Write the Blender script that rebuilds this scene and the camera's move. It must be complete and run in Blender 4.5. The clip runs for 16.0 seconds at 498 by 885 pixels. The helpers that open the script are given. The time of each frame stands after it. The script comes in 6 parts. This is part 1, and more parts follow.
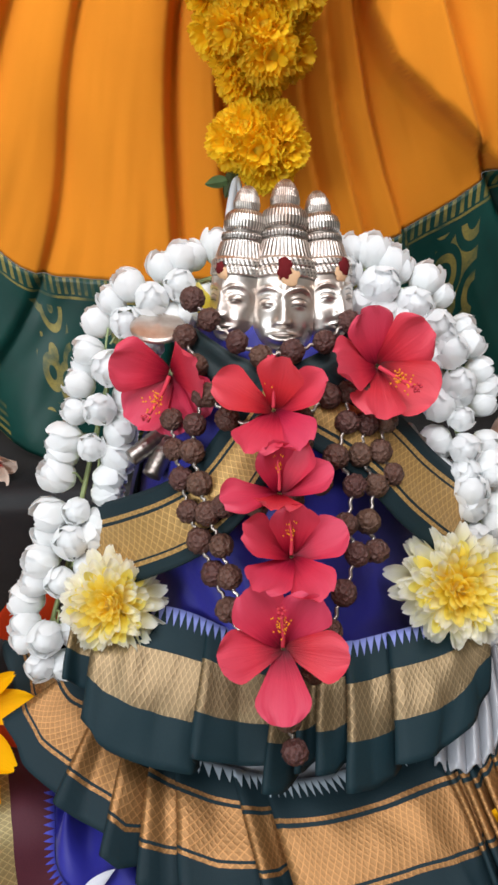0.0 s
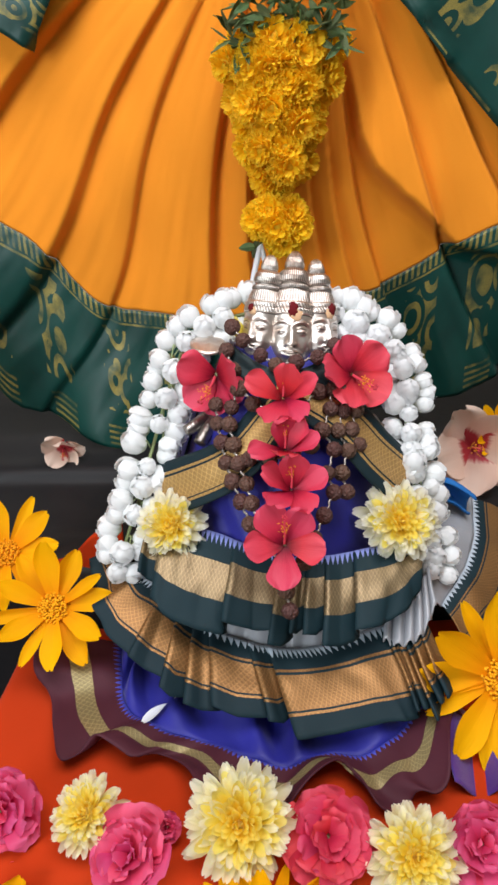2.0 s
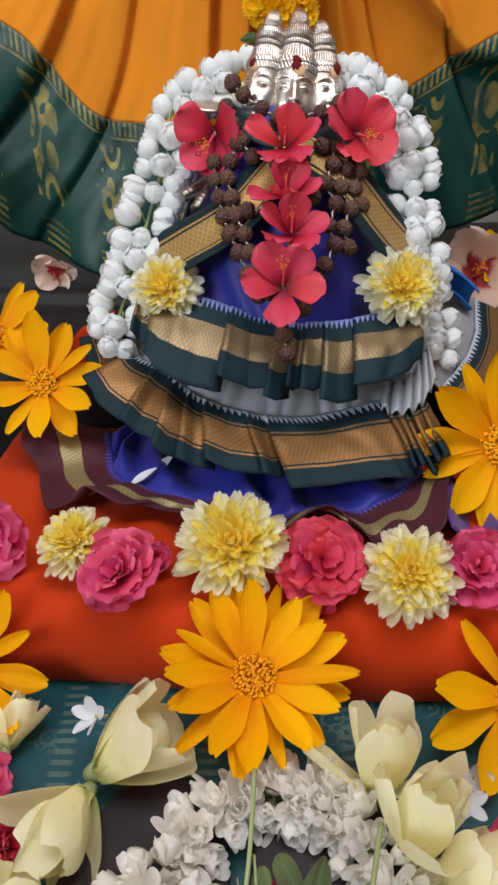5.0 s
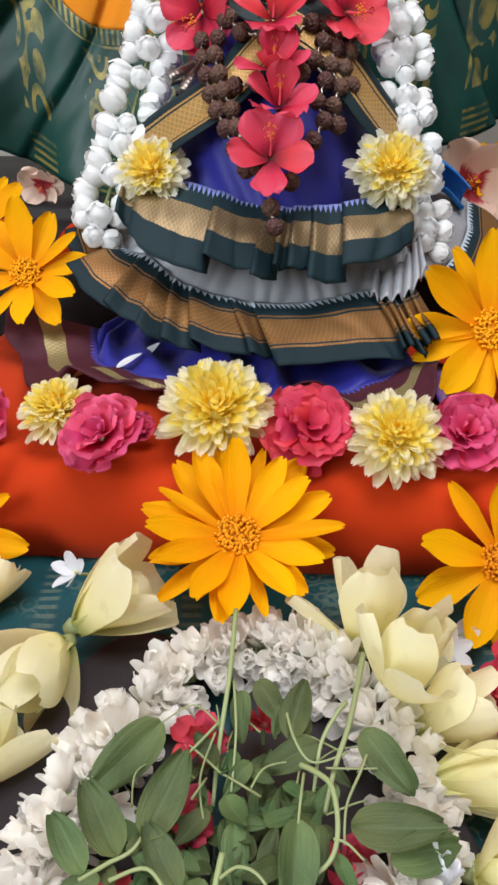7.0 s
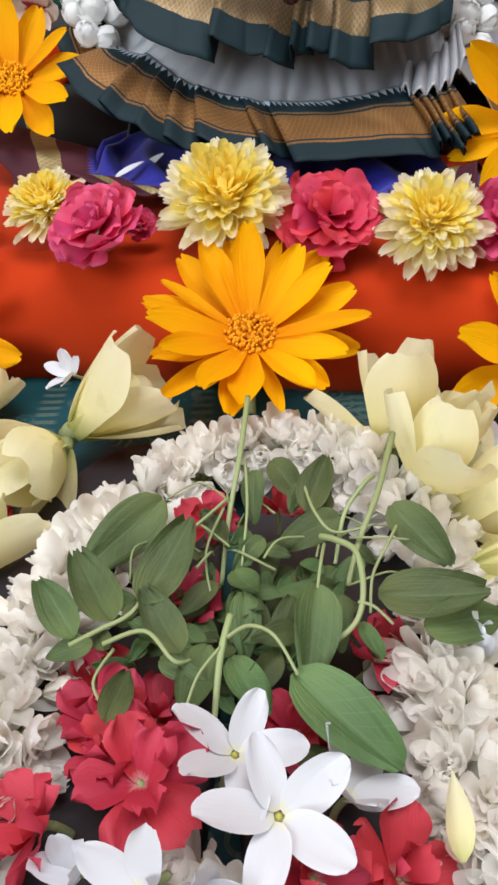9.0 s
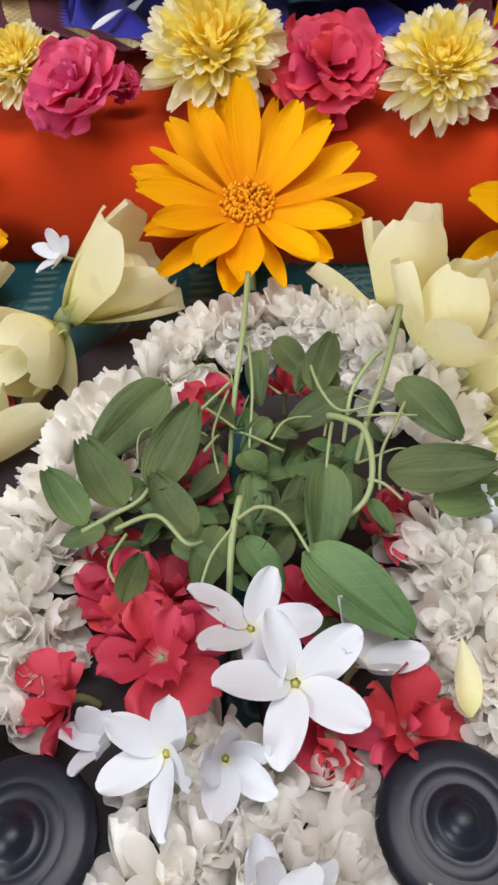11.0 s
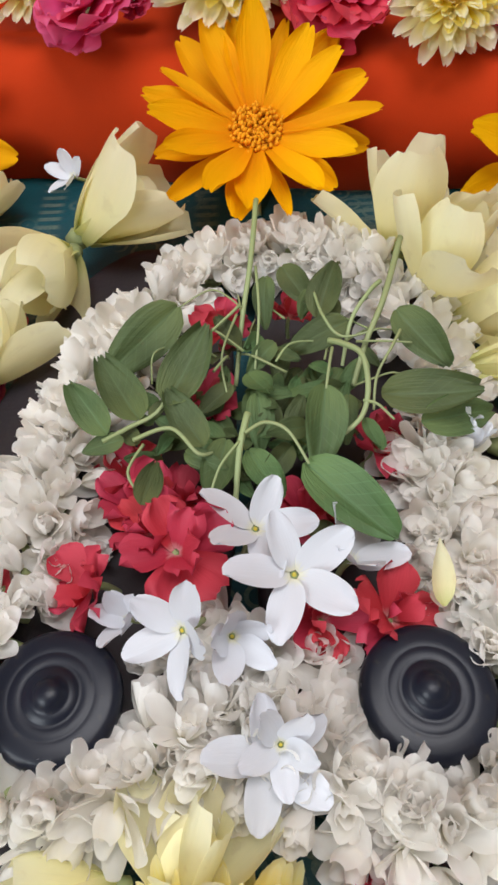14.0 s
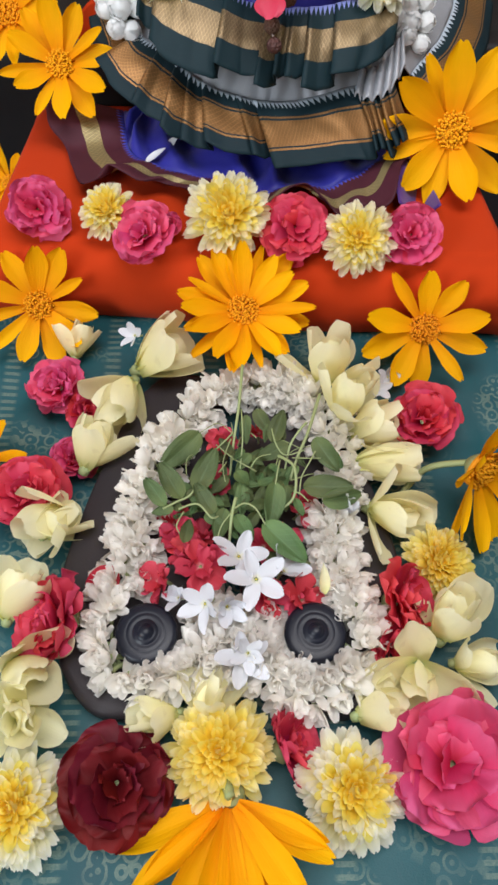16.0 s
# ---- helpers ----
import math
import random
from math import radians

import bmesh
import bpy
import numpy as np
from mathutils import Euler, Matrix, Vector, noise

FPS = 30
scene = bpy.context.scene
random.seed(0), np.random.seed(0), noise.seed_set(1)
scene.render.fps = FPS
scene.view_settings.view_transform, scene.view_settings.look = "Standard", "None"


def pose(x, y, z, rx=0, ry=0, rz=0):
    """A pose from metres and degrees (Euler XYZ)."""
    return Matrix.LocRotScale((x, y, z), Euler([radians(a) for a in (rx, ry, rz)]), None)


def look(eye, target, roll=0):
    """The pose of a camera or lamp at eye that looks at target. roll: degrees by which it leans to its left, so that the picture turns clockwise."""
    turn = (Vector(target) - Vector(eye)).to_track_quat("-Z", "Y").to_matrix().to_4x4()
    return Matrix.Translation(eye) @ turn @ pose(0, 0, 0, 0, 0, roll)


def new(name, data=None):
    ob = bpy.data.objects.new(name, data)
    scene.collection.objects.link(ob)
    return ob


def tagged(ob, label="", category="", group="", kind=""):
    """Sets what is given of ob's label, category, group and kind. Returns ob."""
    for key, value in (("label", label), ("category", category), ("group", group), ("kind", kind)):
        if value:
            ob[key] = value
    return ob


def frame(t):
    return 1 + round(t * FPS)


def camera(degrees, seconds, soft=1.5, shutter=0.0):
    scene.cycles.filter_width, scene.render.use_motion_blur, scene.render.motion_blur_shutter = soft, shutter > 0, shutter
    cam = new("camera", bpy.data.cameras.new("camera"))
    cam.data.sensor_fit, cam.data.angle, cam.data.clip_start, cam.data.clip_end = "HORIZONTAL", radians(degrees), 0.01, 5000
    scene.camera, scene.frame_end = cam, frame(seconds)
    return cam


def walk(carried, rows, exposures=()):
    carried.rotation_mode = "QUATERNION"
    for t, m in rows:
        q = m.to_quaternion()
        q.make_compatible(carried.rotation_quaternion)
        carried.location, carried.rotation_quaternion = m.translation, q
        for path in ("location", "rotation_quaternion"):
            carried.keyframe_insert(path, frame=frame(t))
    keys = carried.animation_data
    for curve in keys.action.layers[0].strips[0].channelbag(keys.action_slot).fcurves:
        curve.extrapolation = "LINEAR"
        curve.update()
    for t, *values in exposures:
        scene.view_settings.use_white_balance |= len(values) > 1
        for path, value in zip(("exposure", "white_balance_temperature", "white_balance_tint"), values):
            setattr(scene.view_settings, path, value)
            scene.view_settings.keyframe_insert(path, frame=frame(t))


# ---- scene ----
cam = camera(39.6, 16.0, soft=2.8)
PATH = [
    (0, (0.023, 0.011, 0.613), (0.026, 1.741, -0.391), -3.5),
    (0.5, (0.018, -0.005, 0.617), (0.011, 1.726, -0.384), -3.1),
    (1, (0.019, -0.049, 0.626), (0.001, 1.712, -0.322), -3.3),
    (1.5, (0.016, -0.113, 0.648), (0.027, 1.657, -0.283), -2.0),
    (2, (0.01, -0.179, 0.669), (0.007, 1.602, -0.242), -1.6),
    (2.5, (0.008, -0.202, 0.683), (0.032, 1.592, -0.202), -1.2),
    (3, (-0.005, -0.211, 0.679), (0.008, 1.574, -0.223), -1.0),
    (3.5, (-0.007, -0.23, 0.643), (-0.014, 1.563, -0.243), -0.8),
    (4, (-0.006, -0.244, 0.614), (-0.046, 1.554, -0.262), -0.6),
    (4.5, (-0.007, -0.244, 0.561), (-0.019, 1.529, -0.366), 0.0),
    (4.7, (0.001, -0.241, 0.539), (0.012, 1.512, -0.424), -0.1),
    (6.8, (0.009, -0.275, 0.446), (0.042, 1.458, -0.552), 0.0),
    (7, (0.01, -0.275, 0.439), (0.043, 1.455, -0.563), 0.4),
    (7.5, (0.014, -0.278, 0.408), (0.011, 1.457, -0.586), -0.4),
    (8, (0.013, -0.284, 0.402), (0.015, 1.449, -0.596), 0.1),
    (8.5, (0.016, -0.287, 0.376), (0.003, 1.396, -0.704), -0.7),
    (9, (0.014, -0.277, 0.356), (-0.016, 1.335, -0.827), -1.3),
    (9.2, (0.017, -0.274, 0.353), (-0.049, 1.302, -0.877), -3.0),
    (11.3, (0.012, -0.272, 0.353), (-0.025, 1.091, -1.11), -3.7),
    (11.5, (0.013, -0.274, 0.351), (-0.02, 1.076, -1.124), -3.2),
    (12, (0.011, -0.275, 0.352), (-0.003, 1.042, -1.153), -2.0),
    (12.5, (0.011, -0.278, 0.358), (-0.011, 0.999, -1.181), -2.7),
    (13, (0.009, -0.28, 0.361), (-0.024, 0.958, -1.209), -2.8),
    (13.5, (0.008, -0.284, 0.365), (-0.021, 0.929, -1.225), -2.5),
    (14, (0.007, -0.288, 0.369), (-0.015, 0.925, -1.221), -2.0),
    (14.5, (0.006, -0.302, 0.412), (-0.048, 0.877, -1.203), -3.4),
    (15, (0.011, -0.33, 0.478), (0.022, 0.8, -1.172), -0.5),
    (15.5, (0.002, -0.362, 0.555), (0.004, 0.762, -1.099), 0.4),
    (16, (0.008, -0.379, 0.616), (0.03, 0.747, -1.037), 0.8),
]
walk(cam, [(t, look(eye, target, roll)) for t, eye, target, roll in PATH],
     exposures=[(0, -0.2), (3.0, -0.08), (4.05, -0.12), (4.5, -0.5), (6.9, -0.08), (9.0, -0.07), (11.4, -0.23), (13.8, -0.32), (16.0, -0.2)])

# ---- light: an assumed, unseen ceiling lamp above the shrine and a fill lamp added behind the viewer ----
LAMP, FILL_LAMP, AMBIENT = 41.0, 56.0, 0.48
world = bpy.data.worlds.new("room_air")
world.use_nodes = True
world.node_tree.nodes["Background"].inputs[0].default_value = (0.86, 0.93, 1.0, 1)
world.node_tree.nodes["Background"].inputs[1].default_value = AMBIENT
scene.world = world


def area_lamp(name, m, sx, sy, watts, colour):
    d = bpy.data.lights.new(name, "AREA")
    d.shape, d.size, d.size_y, d.energy, d.color = "RECTANGLE", sx, sy, watts, colour
    ob = new(name, d)
    ob.matrix_world = m
    return ob


area_lamp("ceiling_lamp", look((0.15, -0.25, 2.1), (0.05, 0.15, 0.2)), 1.4, 0.9, LAMP, (0.98, 0.97, 1.0))
# added fill light from an unseen spot behind the viewer; no window stands there
area_lamp("fill_lamp", look((-1.5, -1.7, 1.35), (0.0, 0.2, 0.3)), 1.1, 1.3, FILL_LAMP, (0.87, 0.945, 1.0))


# ---- node helpers and materials ----
class Nodes:
    def __init__(self, name):
        self.mat = bpy.data.materials.new(name)
        self.mat.use_nodes = True
        self.t = self.mat.node_tree
        self.b = self.t.nodes["Principled BSDF"]
        self.out = self.t.nodes["Material Output"]

    def n(self, kind, **props):
        nd = self.t.nodes.new(kind)
        if "operation" in props:
            nd.operation = props["operation"]
        if "data_type" in props:
            nd.data_type = props["data_type"]
        if "feature" in props:
            nd.feature = props["feature"]
        return nd

    def put(self, socket, v):
        if isinstance(v, bpy.types.NodeSocket):
            self.t.links.new(v, socket)
        elif isinstance(v, tuple) and len(v) == 3 and socket.type == "RGBA":
            socket.default_value = (*v, 1)
        else:
            socket.default_value = v

    def math(self, op, a, b=0.0, c=0.0):
        nd = self.n("ShaderNodeMath", operation=op)
        for s, v in zip(nd.inputs, (a, b, c)):
            self.put(s, v)
        return nd.outputs[0]

    def mix(self, f, a, b, blend="MIX"):
        nd = self.n("ShaderNodeMix", data_type="RGBA")
        nd.blend_type = blend
        self.put(nd.inputs[0], f)
        self.put(nd.inputs[6], a)
        self.put(nd.inputs[7], b)
        return nd.outputs[2]

    def uv(self):
        sep = self.n("ShaderNodeSeparateXYZ")
        self.t.links.new(self.n("ShaderNodeTexCoord").outputs["UV"], sep.inputs[0])
        return sep.outputs[0], sep.outputs[1]

    def xyz(self, x, y, z=0.0):
        nd = self.n("ShaderNodeCombineXYZ")
        for s, v in zip(nd.inputs, (x, y, z)):
            self.put(s, v)
        return nd.outputs[0]

    def noise(self, scale, detail=3.0, vec=None, rough=0.55):
        nd = self.n("ShaderNodeTexNoise")
        nd.inputs["Scale"].default_value, nd.inputs["Detail"].default_value, nd.inputs["Roughness"].default_value = scale, detail, rough
        self.put(nd.inputs["Vector"], vec if vec is not None else self.n("ShaderNodeTexCoord").outputs["Object"])
        return nd.outputs["Fac"]

    def ramp(self, f, stops, const=False):
        nd = self.n("ShaderNodeValToRGB")
        if const:
            nd.color_ramp.interpolation = "CONSTANT"
        el = nd.color_ramp.elements
        while len(el) < len(stops):
            el.new(0.5)
        for e, (p, c) in zip(el, stops):
            e.position = p
            e.color = (*c, 1) if isinstance(c, tuple) else (c, c, c, 1)
        self.put(nd.inputs[0], f)
        return nd.outputs[0]

    def bump(self, h, strength, dist=0.001):
        nd = self.n("ShaderNodeBump")
        nd.inputs["Strength"].default_value, nd.inputs["Distance"].default_value = strength, dist
        self.put(nd.inputs["Height"], h)
        self.t.links.new(nd.outputs[0], self.b.inputs["Normal"])

    def vary(self, colour, amount):
        """Slight lightness change from piece to piece."""
        r = self.n("ShaderNodeObjectInfo").outputs["Random"]
        nd = self.n("ShaderNodeHueSaturation")
        self.put(nd.inputs["Value"], self.math("MULTIPLY_ADD", r, 2 * amount, 1 - amount))
        self.put(nd.inputs["Hue"], self.math("MULTIPLY_ADD", r, 0.02 * amount / 0.1, 0.5 - 0.01 * amount / 0.1))
        self.put(nd.inputs["Color"], colour)
        return nd.outputs[0]

    def done(self, colour, rough=0.6, metal=0.0, spec=None):
        self.put(self.b.inputs["Base Color"], colour)
        self.put(self.b.inputs["Roughness"], rough)
        self.put(self.b.inputs["Metallic"], metal)
        if spec is not None:
            self.b.inputs["Specular IOR Level"].default_value = spec
        return self.mat

    def thin(self, colour, amount):
        """Lets some light through a petal or leaf."""
        tr = self.n("ShaderNodeBsdfTranslucent")
        self.put(tr.inputs[0], colour)
        mx = self.n("ShaderNodeMixShader")
        mx.inputs[0].default_value = amount
        self.t.links.new(self.b.outputs[0], mx.inputs[1])
        self.t.links.new(tr.outputs[0], mx.inputs[2])
        self.t.links.new(mx.outputs[0], self.out.inputs[0])


def petal_mat(name, stops, rough=0.5, thin=0.3, vary=0.08, vein=0.35, streak=0.12, spec=0.3, wear=0.0, rib=None):
    k = Nodes(name)
    u, v = k.uv()
    along = k.noise(1.0, 4.0, k.xyz(k.math("MULTIPLY", u, 22.0), k.math("MULTIPLY", v, 2.2), k.n("ShaderNodeObjectInfo").outputs["Random"]))
    spot = k.noise(260.0, 3.0)
    wob = k.math("MULTIPLY_ADD", k.math("SUBTRACT", along, 0.5), 0.22, v)
    c = k.ramp(wob, stops)
    c = k.mix(k.math("MULTIPLY", along, streak), c, k.mix(1.0, c, (0.55, 0.55, 0.55), "MULTIPLY"))
    c = k.mix(k.math("MULTIPLY", spot, 0.12), c, (1.0, 1.0, 1.0), "SOFT_LIGHT")
    if wear:
        c = k.mix(k.math("MULTIPLY", k.ramp(k.noise(120.0, 4.0), [(0.60, 0.0), (0.72, 1.0)]), wear), c, (0.34, 0.20, 0.09))
    if rib:
        mid = k.math("SUBTRACT", 1.0, k.math("MINIMUM", k.math("MULTIPLY", k.math("ABSOLUTE", k.math("SUBTRACT", u, 0.5)), 26.0), 1.0))
        side = k.math("SINE", k.math("MULTIPLY", k.math("SUBTRACT", v, k.math("MULTIPLY", k.math("ABSOLUTE", k.math("SUBTRACT", u, 0.5)), 0.55)), 48.0))
        veins = k.math("MAXIMUM", mid, k.math("MULTIPLY", k.ramp(side, [(0.90, 0.0), (1.0, 1.0)]), 0.45))
        c = k.mix(veins, c, rib)
    c = k.vary(c, vary)
    k.bump(k.math("ADD", along, k.math("MULTIPLY", spot, 0.3)), vein, 0.0006)
    m = k.done(c, rough, 0.0, spec)
    k.thin(c, thin)
    return m


def plain_cloth(name, colour, weave=1400.0, rough=0.8, sheen=0.2, spec=0.2, soft=0.1):
    k = Nodes(name)
    big, fine = k.noise(9.0, 4.0), k.noise(weave, 2.0)
    c = k.mix(k.math("MULTIPLY", big, soft * 2), colour, tuple(x * 0.62 for x in colour))
    c = k.mix(k.math("MULTIPLY", fine, 0.25), c, tuple(min(1.0, x * 1.35 + 0.004) for x in colour))
    k.bump(k.math("ADD", fine, k.math("MULTIPLY", k.noise(60.0, 3.0), 1.2)), 0.3, 0.0006)
    k.b.inputs["Sheen Weight"].default_value = sheen
    return k.done(c, rough, 0.0, spec)


def zari(k, u, v, step, lines=0.25):
    """A diamond lattice woven in metal thread, 0..1."""
    a = k.math("ABSOLUTE", k.math("SINE", k.math("MULTIPLY", k.math("ADD", u, v), math.pi / step)))
    b = k.math("ABSOLUTE", k.math("SINE", k.math("MULTIPLY", k.math("SUBTRACT", u, v), math.pi / step)))
    return k.math("SMOOTH_MIN", a, b, 0.1)


def border_cloth(name, ground, gold, stops, metal=0.7, step=0.0055, teeth=None, gold2=None):
    """A saree border. UV is in metres: x along the cloth, y across it. stops: (from, kind) across it; teeth: (place, pitch, height, colour)."""
    k = Nodes(name)
    u, v = k.uv()
    scale = 10.0
    v10 = k.math("MULTIPLY", v, scale)
    mask = k.ramp(v10, [(p * scale, 1.0 if g == "gold" else (0.5 if g == "line" else 0.0)) for p, g in stops], True)
    sep = k.n("ShaderNodeSeparateColor")
    k.put(sep.inputs[0], mask)
    mval = sep.outputs[0]
    d = zari(k, u, v, step)
    thread = k.noise(900.0, 2.0, k.xyz(u, v, 0.0))
    dirt = k.noise(22.0, 4.0, k.xyz(u, v, 0.0))
    g = k.mix(k.math("GREATER_THAN", d, 0.22), tuple(min(1, x * 1.5) for x in gold), tuple(x * 0.72 for x in gold))
    g = k.mix(k.math("MULTIPLY", thread, 0.6), g, gold2 or tuple(min(1, x * 1.5) for x in gold))
    base = k.mix(k.math("MULTIPLY", dirt, 0.5), ground, tuple(x * 0.5 for x in ground))
    base = k.mix(k.math("MULTIPLY", thread, 0.3), base, tuple(x * 1.6 + 0.004 for x in ground))
    if teeth:
        place, pitch, height, tcol = teeth
        saw = k.math("MULTIPLY", k.math("PINGPONG", k.math("DIVIDE", u, pitch), 0.5), 2 * height)
        base = k.mix(k.math("LESS_THAN", v, k.math("ADD", saw, place)), base, tcol)
    isg = k.math("GREATER_THAN", mval, 0.3)
    c = k.mix(isg, base, g)
    k.bump(k.math("ADD", k.math("MULTIPLY", thread, 0.5), k.math("MULTIPLY", k.math("MULTIPLY", d, isg), -0.4)), 0.4, 0.0006)
    return k.done(c, k.math("MULTIPLY_ADD", isg, -0.25, 0.7), k.math("MULTIPLY", isg, metal), 0.3)


M = {}
M["wall"] = plain_cloth("painted_wall", (0.46, 0.44, 0.40), 300.0, 0.9, 0.0)
M["floor"] = plain_cloth("grey_floor", (0.35, 0.33, 0.3), 100.0, 0.5, 0.0)
M["black_cloth"] = plain_cloth("black_cover", (0.009, 0.008, 0.009), 900.0, 0.5, 0.02, 0.25)
M["orange"] = plain_cloth("orange_cotton", (0.79, 0.258, 0.021), 1600.0, 0.9, 0.03, 0.05, 0.16)
M["red_cloth"] = plain_cloth("vermilion_cotton", (0.47, 0.036, 0.004), 1500.0, 0.8, 0.04, 0.1, 0.24)
M["blue"] = plain_cloth("royal_blue_silk", (0.016, 0.017, 0.25), 1500.0, 0.5, 0.12, 0.35, 0.3)
M["violet"] = plain_cloth("violet_silk", (0.07, 0.02, 0.22), 1500.0, 0.5, 0.3, 0.4, 0.2)
M["green_cloth"] = plain_cloth("dark_green_silk", (0.004, 0.018, 0.021), 1500.0, 0.55, 0.2, 0.35, 0.2)
M["silver_cloth"] = plain_cloth("silvery_satin", (0.33, 0.34, 0.37), 1200.0, 0.3, 0.1, 0.7, 0.3)
M["frill"] = border_cloth("green_and_copper_border", (0.003, 0.017, 0.024), (0.245, 0.125, 0.046),
                          [(0.0, "g"), (0.0135, "line"), (0.015, "g"), (0.0165, "gold"), (0.036, "g"), (0.0375, "line"), (0.039, "g")], 0.6,
                          0.0037, (0.001, 0.005, 0.006, (0.42, 0.48, 0.55)))
M["frill_up"] = border_cloth("green_and_bronze_border", (0.003, 0.019, 0.026), (0.215, 0.155, 0.085),
                             [(0.0, "g"), (0.014, "gold"), (0.032, "g"), (0.034, "g")], 0.65, 0.0042, (0.0, 0.0055, 0.006, (0.22, 0.26, 0.60)))
M["sash"] = border_cloth("green_sash_with_gold_band", (0.003, 0.015, 0.020), (0.38, 0.23, 0.08),
                         [(0.0, "g"), (0.0045, "line"), (0.006, "g"), (0.007, "gold"), (0.021, "g"), (0.022, "line"), (0.0235, "g")], 0.4, 0.004)
M["maroon"] = border_cloth("maroon_border", (0.060, 0.010, 0.020), (0.25, 0.20, 0.095),
                           [(0.0, "g"), (0.017, "gold"), (0.028, "g"), (0.030, "g")], 0.4, 0.004, (0.0, 0.0055, 0.0045, (0.06, 0.07, 0.45)))


def sari_border_mat():
    k = Nodes("green_zari_border")
    u, v = k.uv()
    vec = k.xyz(u, v, 0.0)
    thread = k.noise(1000.0, 2.0, vec)
    ground = k.mix(k.noise(14.0, 4.0, vec), (0.001, 0.012, 0.010), (0.005, 0.072, 0.056))
    # paisley columns: curled bands broken by noise
    w = k.n("ShaderNodeTexVoronoi", feature="F1")
    w.inputs["Scale"].default_value = 52.0
    k.put(w.inputs["Vector"], k.xyz(u, k.math("MULTIPLY", v, 0.55), 0.0))
    rings = k.math("SINE", k.math("MULTIPLY", w.outputs["Distance"], 17.0))
    column = k.math("GREATER_THAN", k.math("SINE", k.math("MULTIPLY", u, 2 * math.pi / 0.070)), 0.15)
    body = k.math("MULTIPLY", k.math("GREATER_THAN", v, 0.022), k.math("LESS_THAN", v, 0.105))
    motif = k.math("MULTIPLY", k.math("MULTIPLY", k.math("GREATER_THAN", rings, 0.1), column), body)
    hatch = k.math("GREATER_THAN", k.math("SINE", k.math("MULTIPLY", u, 2 * math.pi / 0.006)), 0.1)
    top = k.math("MULTIPLY", hatch, k.math("LESS_THAN", v, 0.012))
    line1 = k.math("MULTIPLY", k.math("GREATER_THAN", v, 0.0135), k.math("LESS_THAN", v, 0.0155))
    low = k.math("MULTIPLY", k.math("GREATER_THAN", v, 0.118), k.math("GREATER_THAN", k.math("SINE", k.math("MULTIPLY", v, 2 * math.pi / 0.006)), 0.2))
    low = k.math("MULTIPLY", low, column)
    g = k.math("MAXIMUM", k.math("MAXIMUM", motif, low), k.math("MAXIMUM", top, line1))
    g = k.math("MULTIPLY", g, k.math("MULTIPLY", k.math("MULTIPLY_ADD", thread, 0.8, 0.1), k.ramp(k.noise(45.0, 3.0, vec), [(0.38, 0.15), (0.6, 1.0)])))
    c = k.mix(g, ground, (0.52, 0.38, 0.08))
    k.bump(thread, 0.3, 0.0006)
    return k.done(c, 0.42, k.math("MULTIPLY", g, 0.5), 0.4)


M["sari_border"] = sari_border_mat()


def teal_mat():
    k = Nodes("teal_brocade")
    vec = k.n("ShaderNodeTexCoord").outputs["Object"]
    sep_x = k.n("ShaderNodeSeparateXYZ")
    k.put(sep_x.inputs[0], vec)
    thread = k.noise(900.0, 2.0, vec)
    ground = k.mix(k.noise(16.0, 4.0, vec), (0.002, 0.042, 0.056), (0.010, 0.095, 0.112))
    w = k.n("ShaderNodeTexVoronoi", feature="F1")
    w.inputs["Scale"].default_value = 95.0
    k.put(w.inputs["Vector"], vec)
    rings = k.math("GREATER_THAN", k.math("SINE", k.math("MULTIPLY", w.outputs["Distance"], 16.0)), 0.3)
    patch = k.ramp(k.noise(13.0, 2.0, vec), [(0.48, 0.0), (0.56, 1.0)])
    g = k.math("MULTIPLY", k.math("MULTIPLY", rings, patch), k.math("MULTIPLY_ADD", thread, 0.6, 0.05))
    bands = k.ramp(k.math("FRACT", k.math("MULTIPLY", sep_x.outputs[0], 11.0)), [(0.70, 0.0), (0.74, 1.0), (0.84, 1.0), (0.88, 0.0)])
    dash = k.math("GREATER_THAN", k.math("SINE", k.math("MULTIPLY", sep_x.outputs[1], 900.0)), 0.1)
    g = k.math("MAXIMUM", k.math("MULTIPLY", g, 0.75), k.math("MULTIPLY", k.math("MULTIPLY", bands, dash), k.math("MULTIPLY_ADD", thread, 0.5, -0.02)))
    c = k.mix(g, ground, (0.34, 0.38, 0.27))
    k.bump(k.math("ADD", thread, k.noise(40.0, 3.0, vec)), 0.35, 0.0008)
    return k.done(c, 0.5, k.math("MULTIPLY", g, 0.5), 0.35)


M["teal"] = teal_mat()


def silver_mat(name="polished_silver", tone=1.0):
    k = Nodes(name)
    tarn = k.noise(70.0, 5.0)
    fine = k.noise(700.0, 3.0)
    c = k.mix(k.ramp(tarn, [(0.42, 0.0), (0.72, 1.0)]), tuple(x * tone for x in (0.76, 0.70, 0.65)), tuple(x * tone for x in (0.54, 0.41, 0.34)))
    k.bump(k.math("ADD", fine, tarn), 0.12, 0.0006)
    return k.done(c, k.math("MULTIPLY_ADD", tarn, 0.22, 0.27), 1.0)


M["silver"] = silver_mat()
M["dark_silver"] = silver_mat("darker_silver", 0.42)
M["kumkum"] = plain_cloth("dried_vermilion_paste", (0.12, 0.008, 0.01), 900.0, 0.9, 0.0)
M["sandal"] = plain_cloth("sandal_paste", (0.62, 0.38, 0.22), 900.0, 0.85, 0.0)
M["copper"] = silver_mat("copper_wire", 0.5)


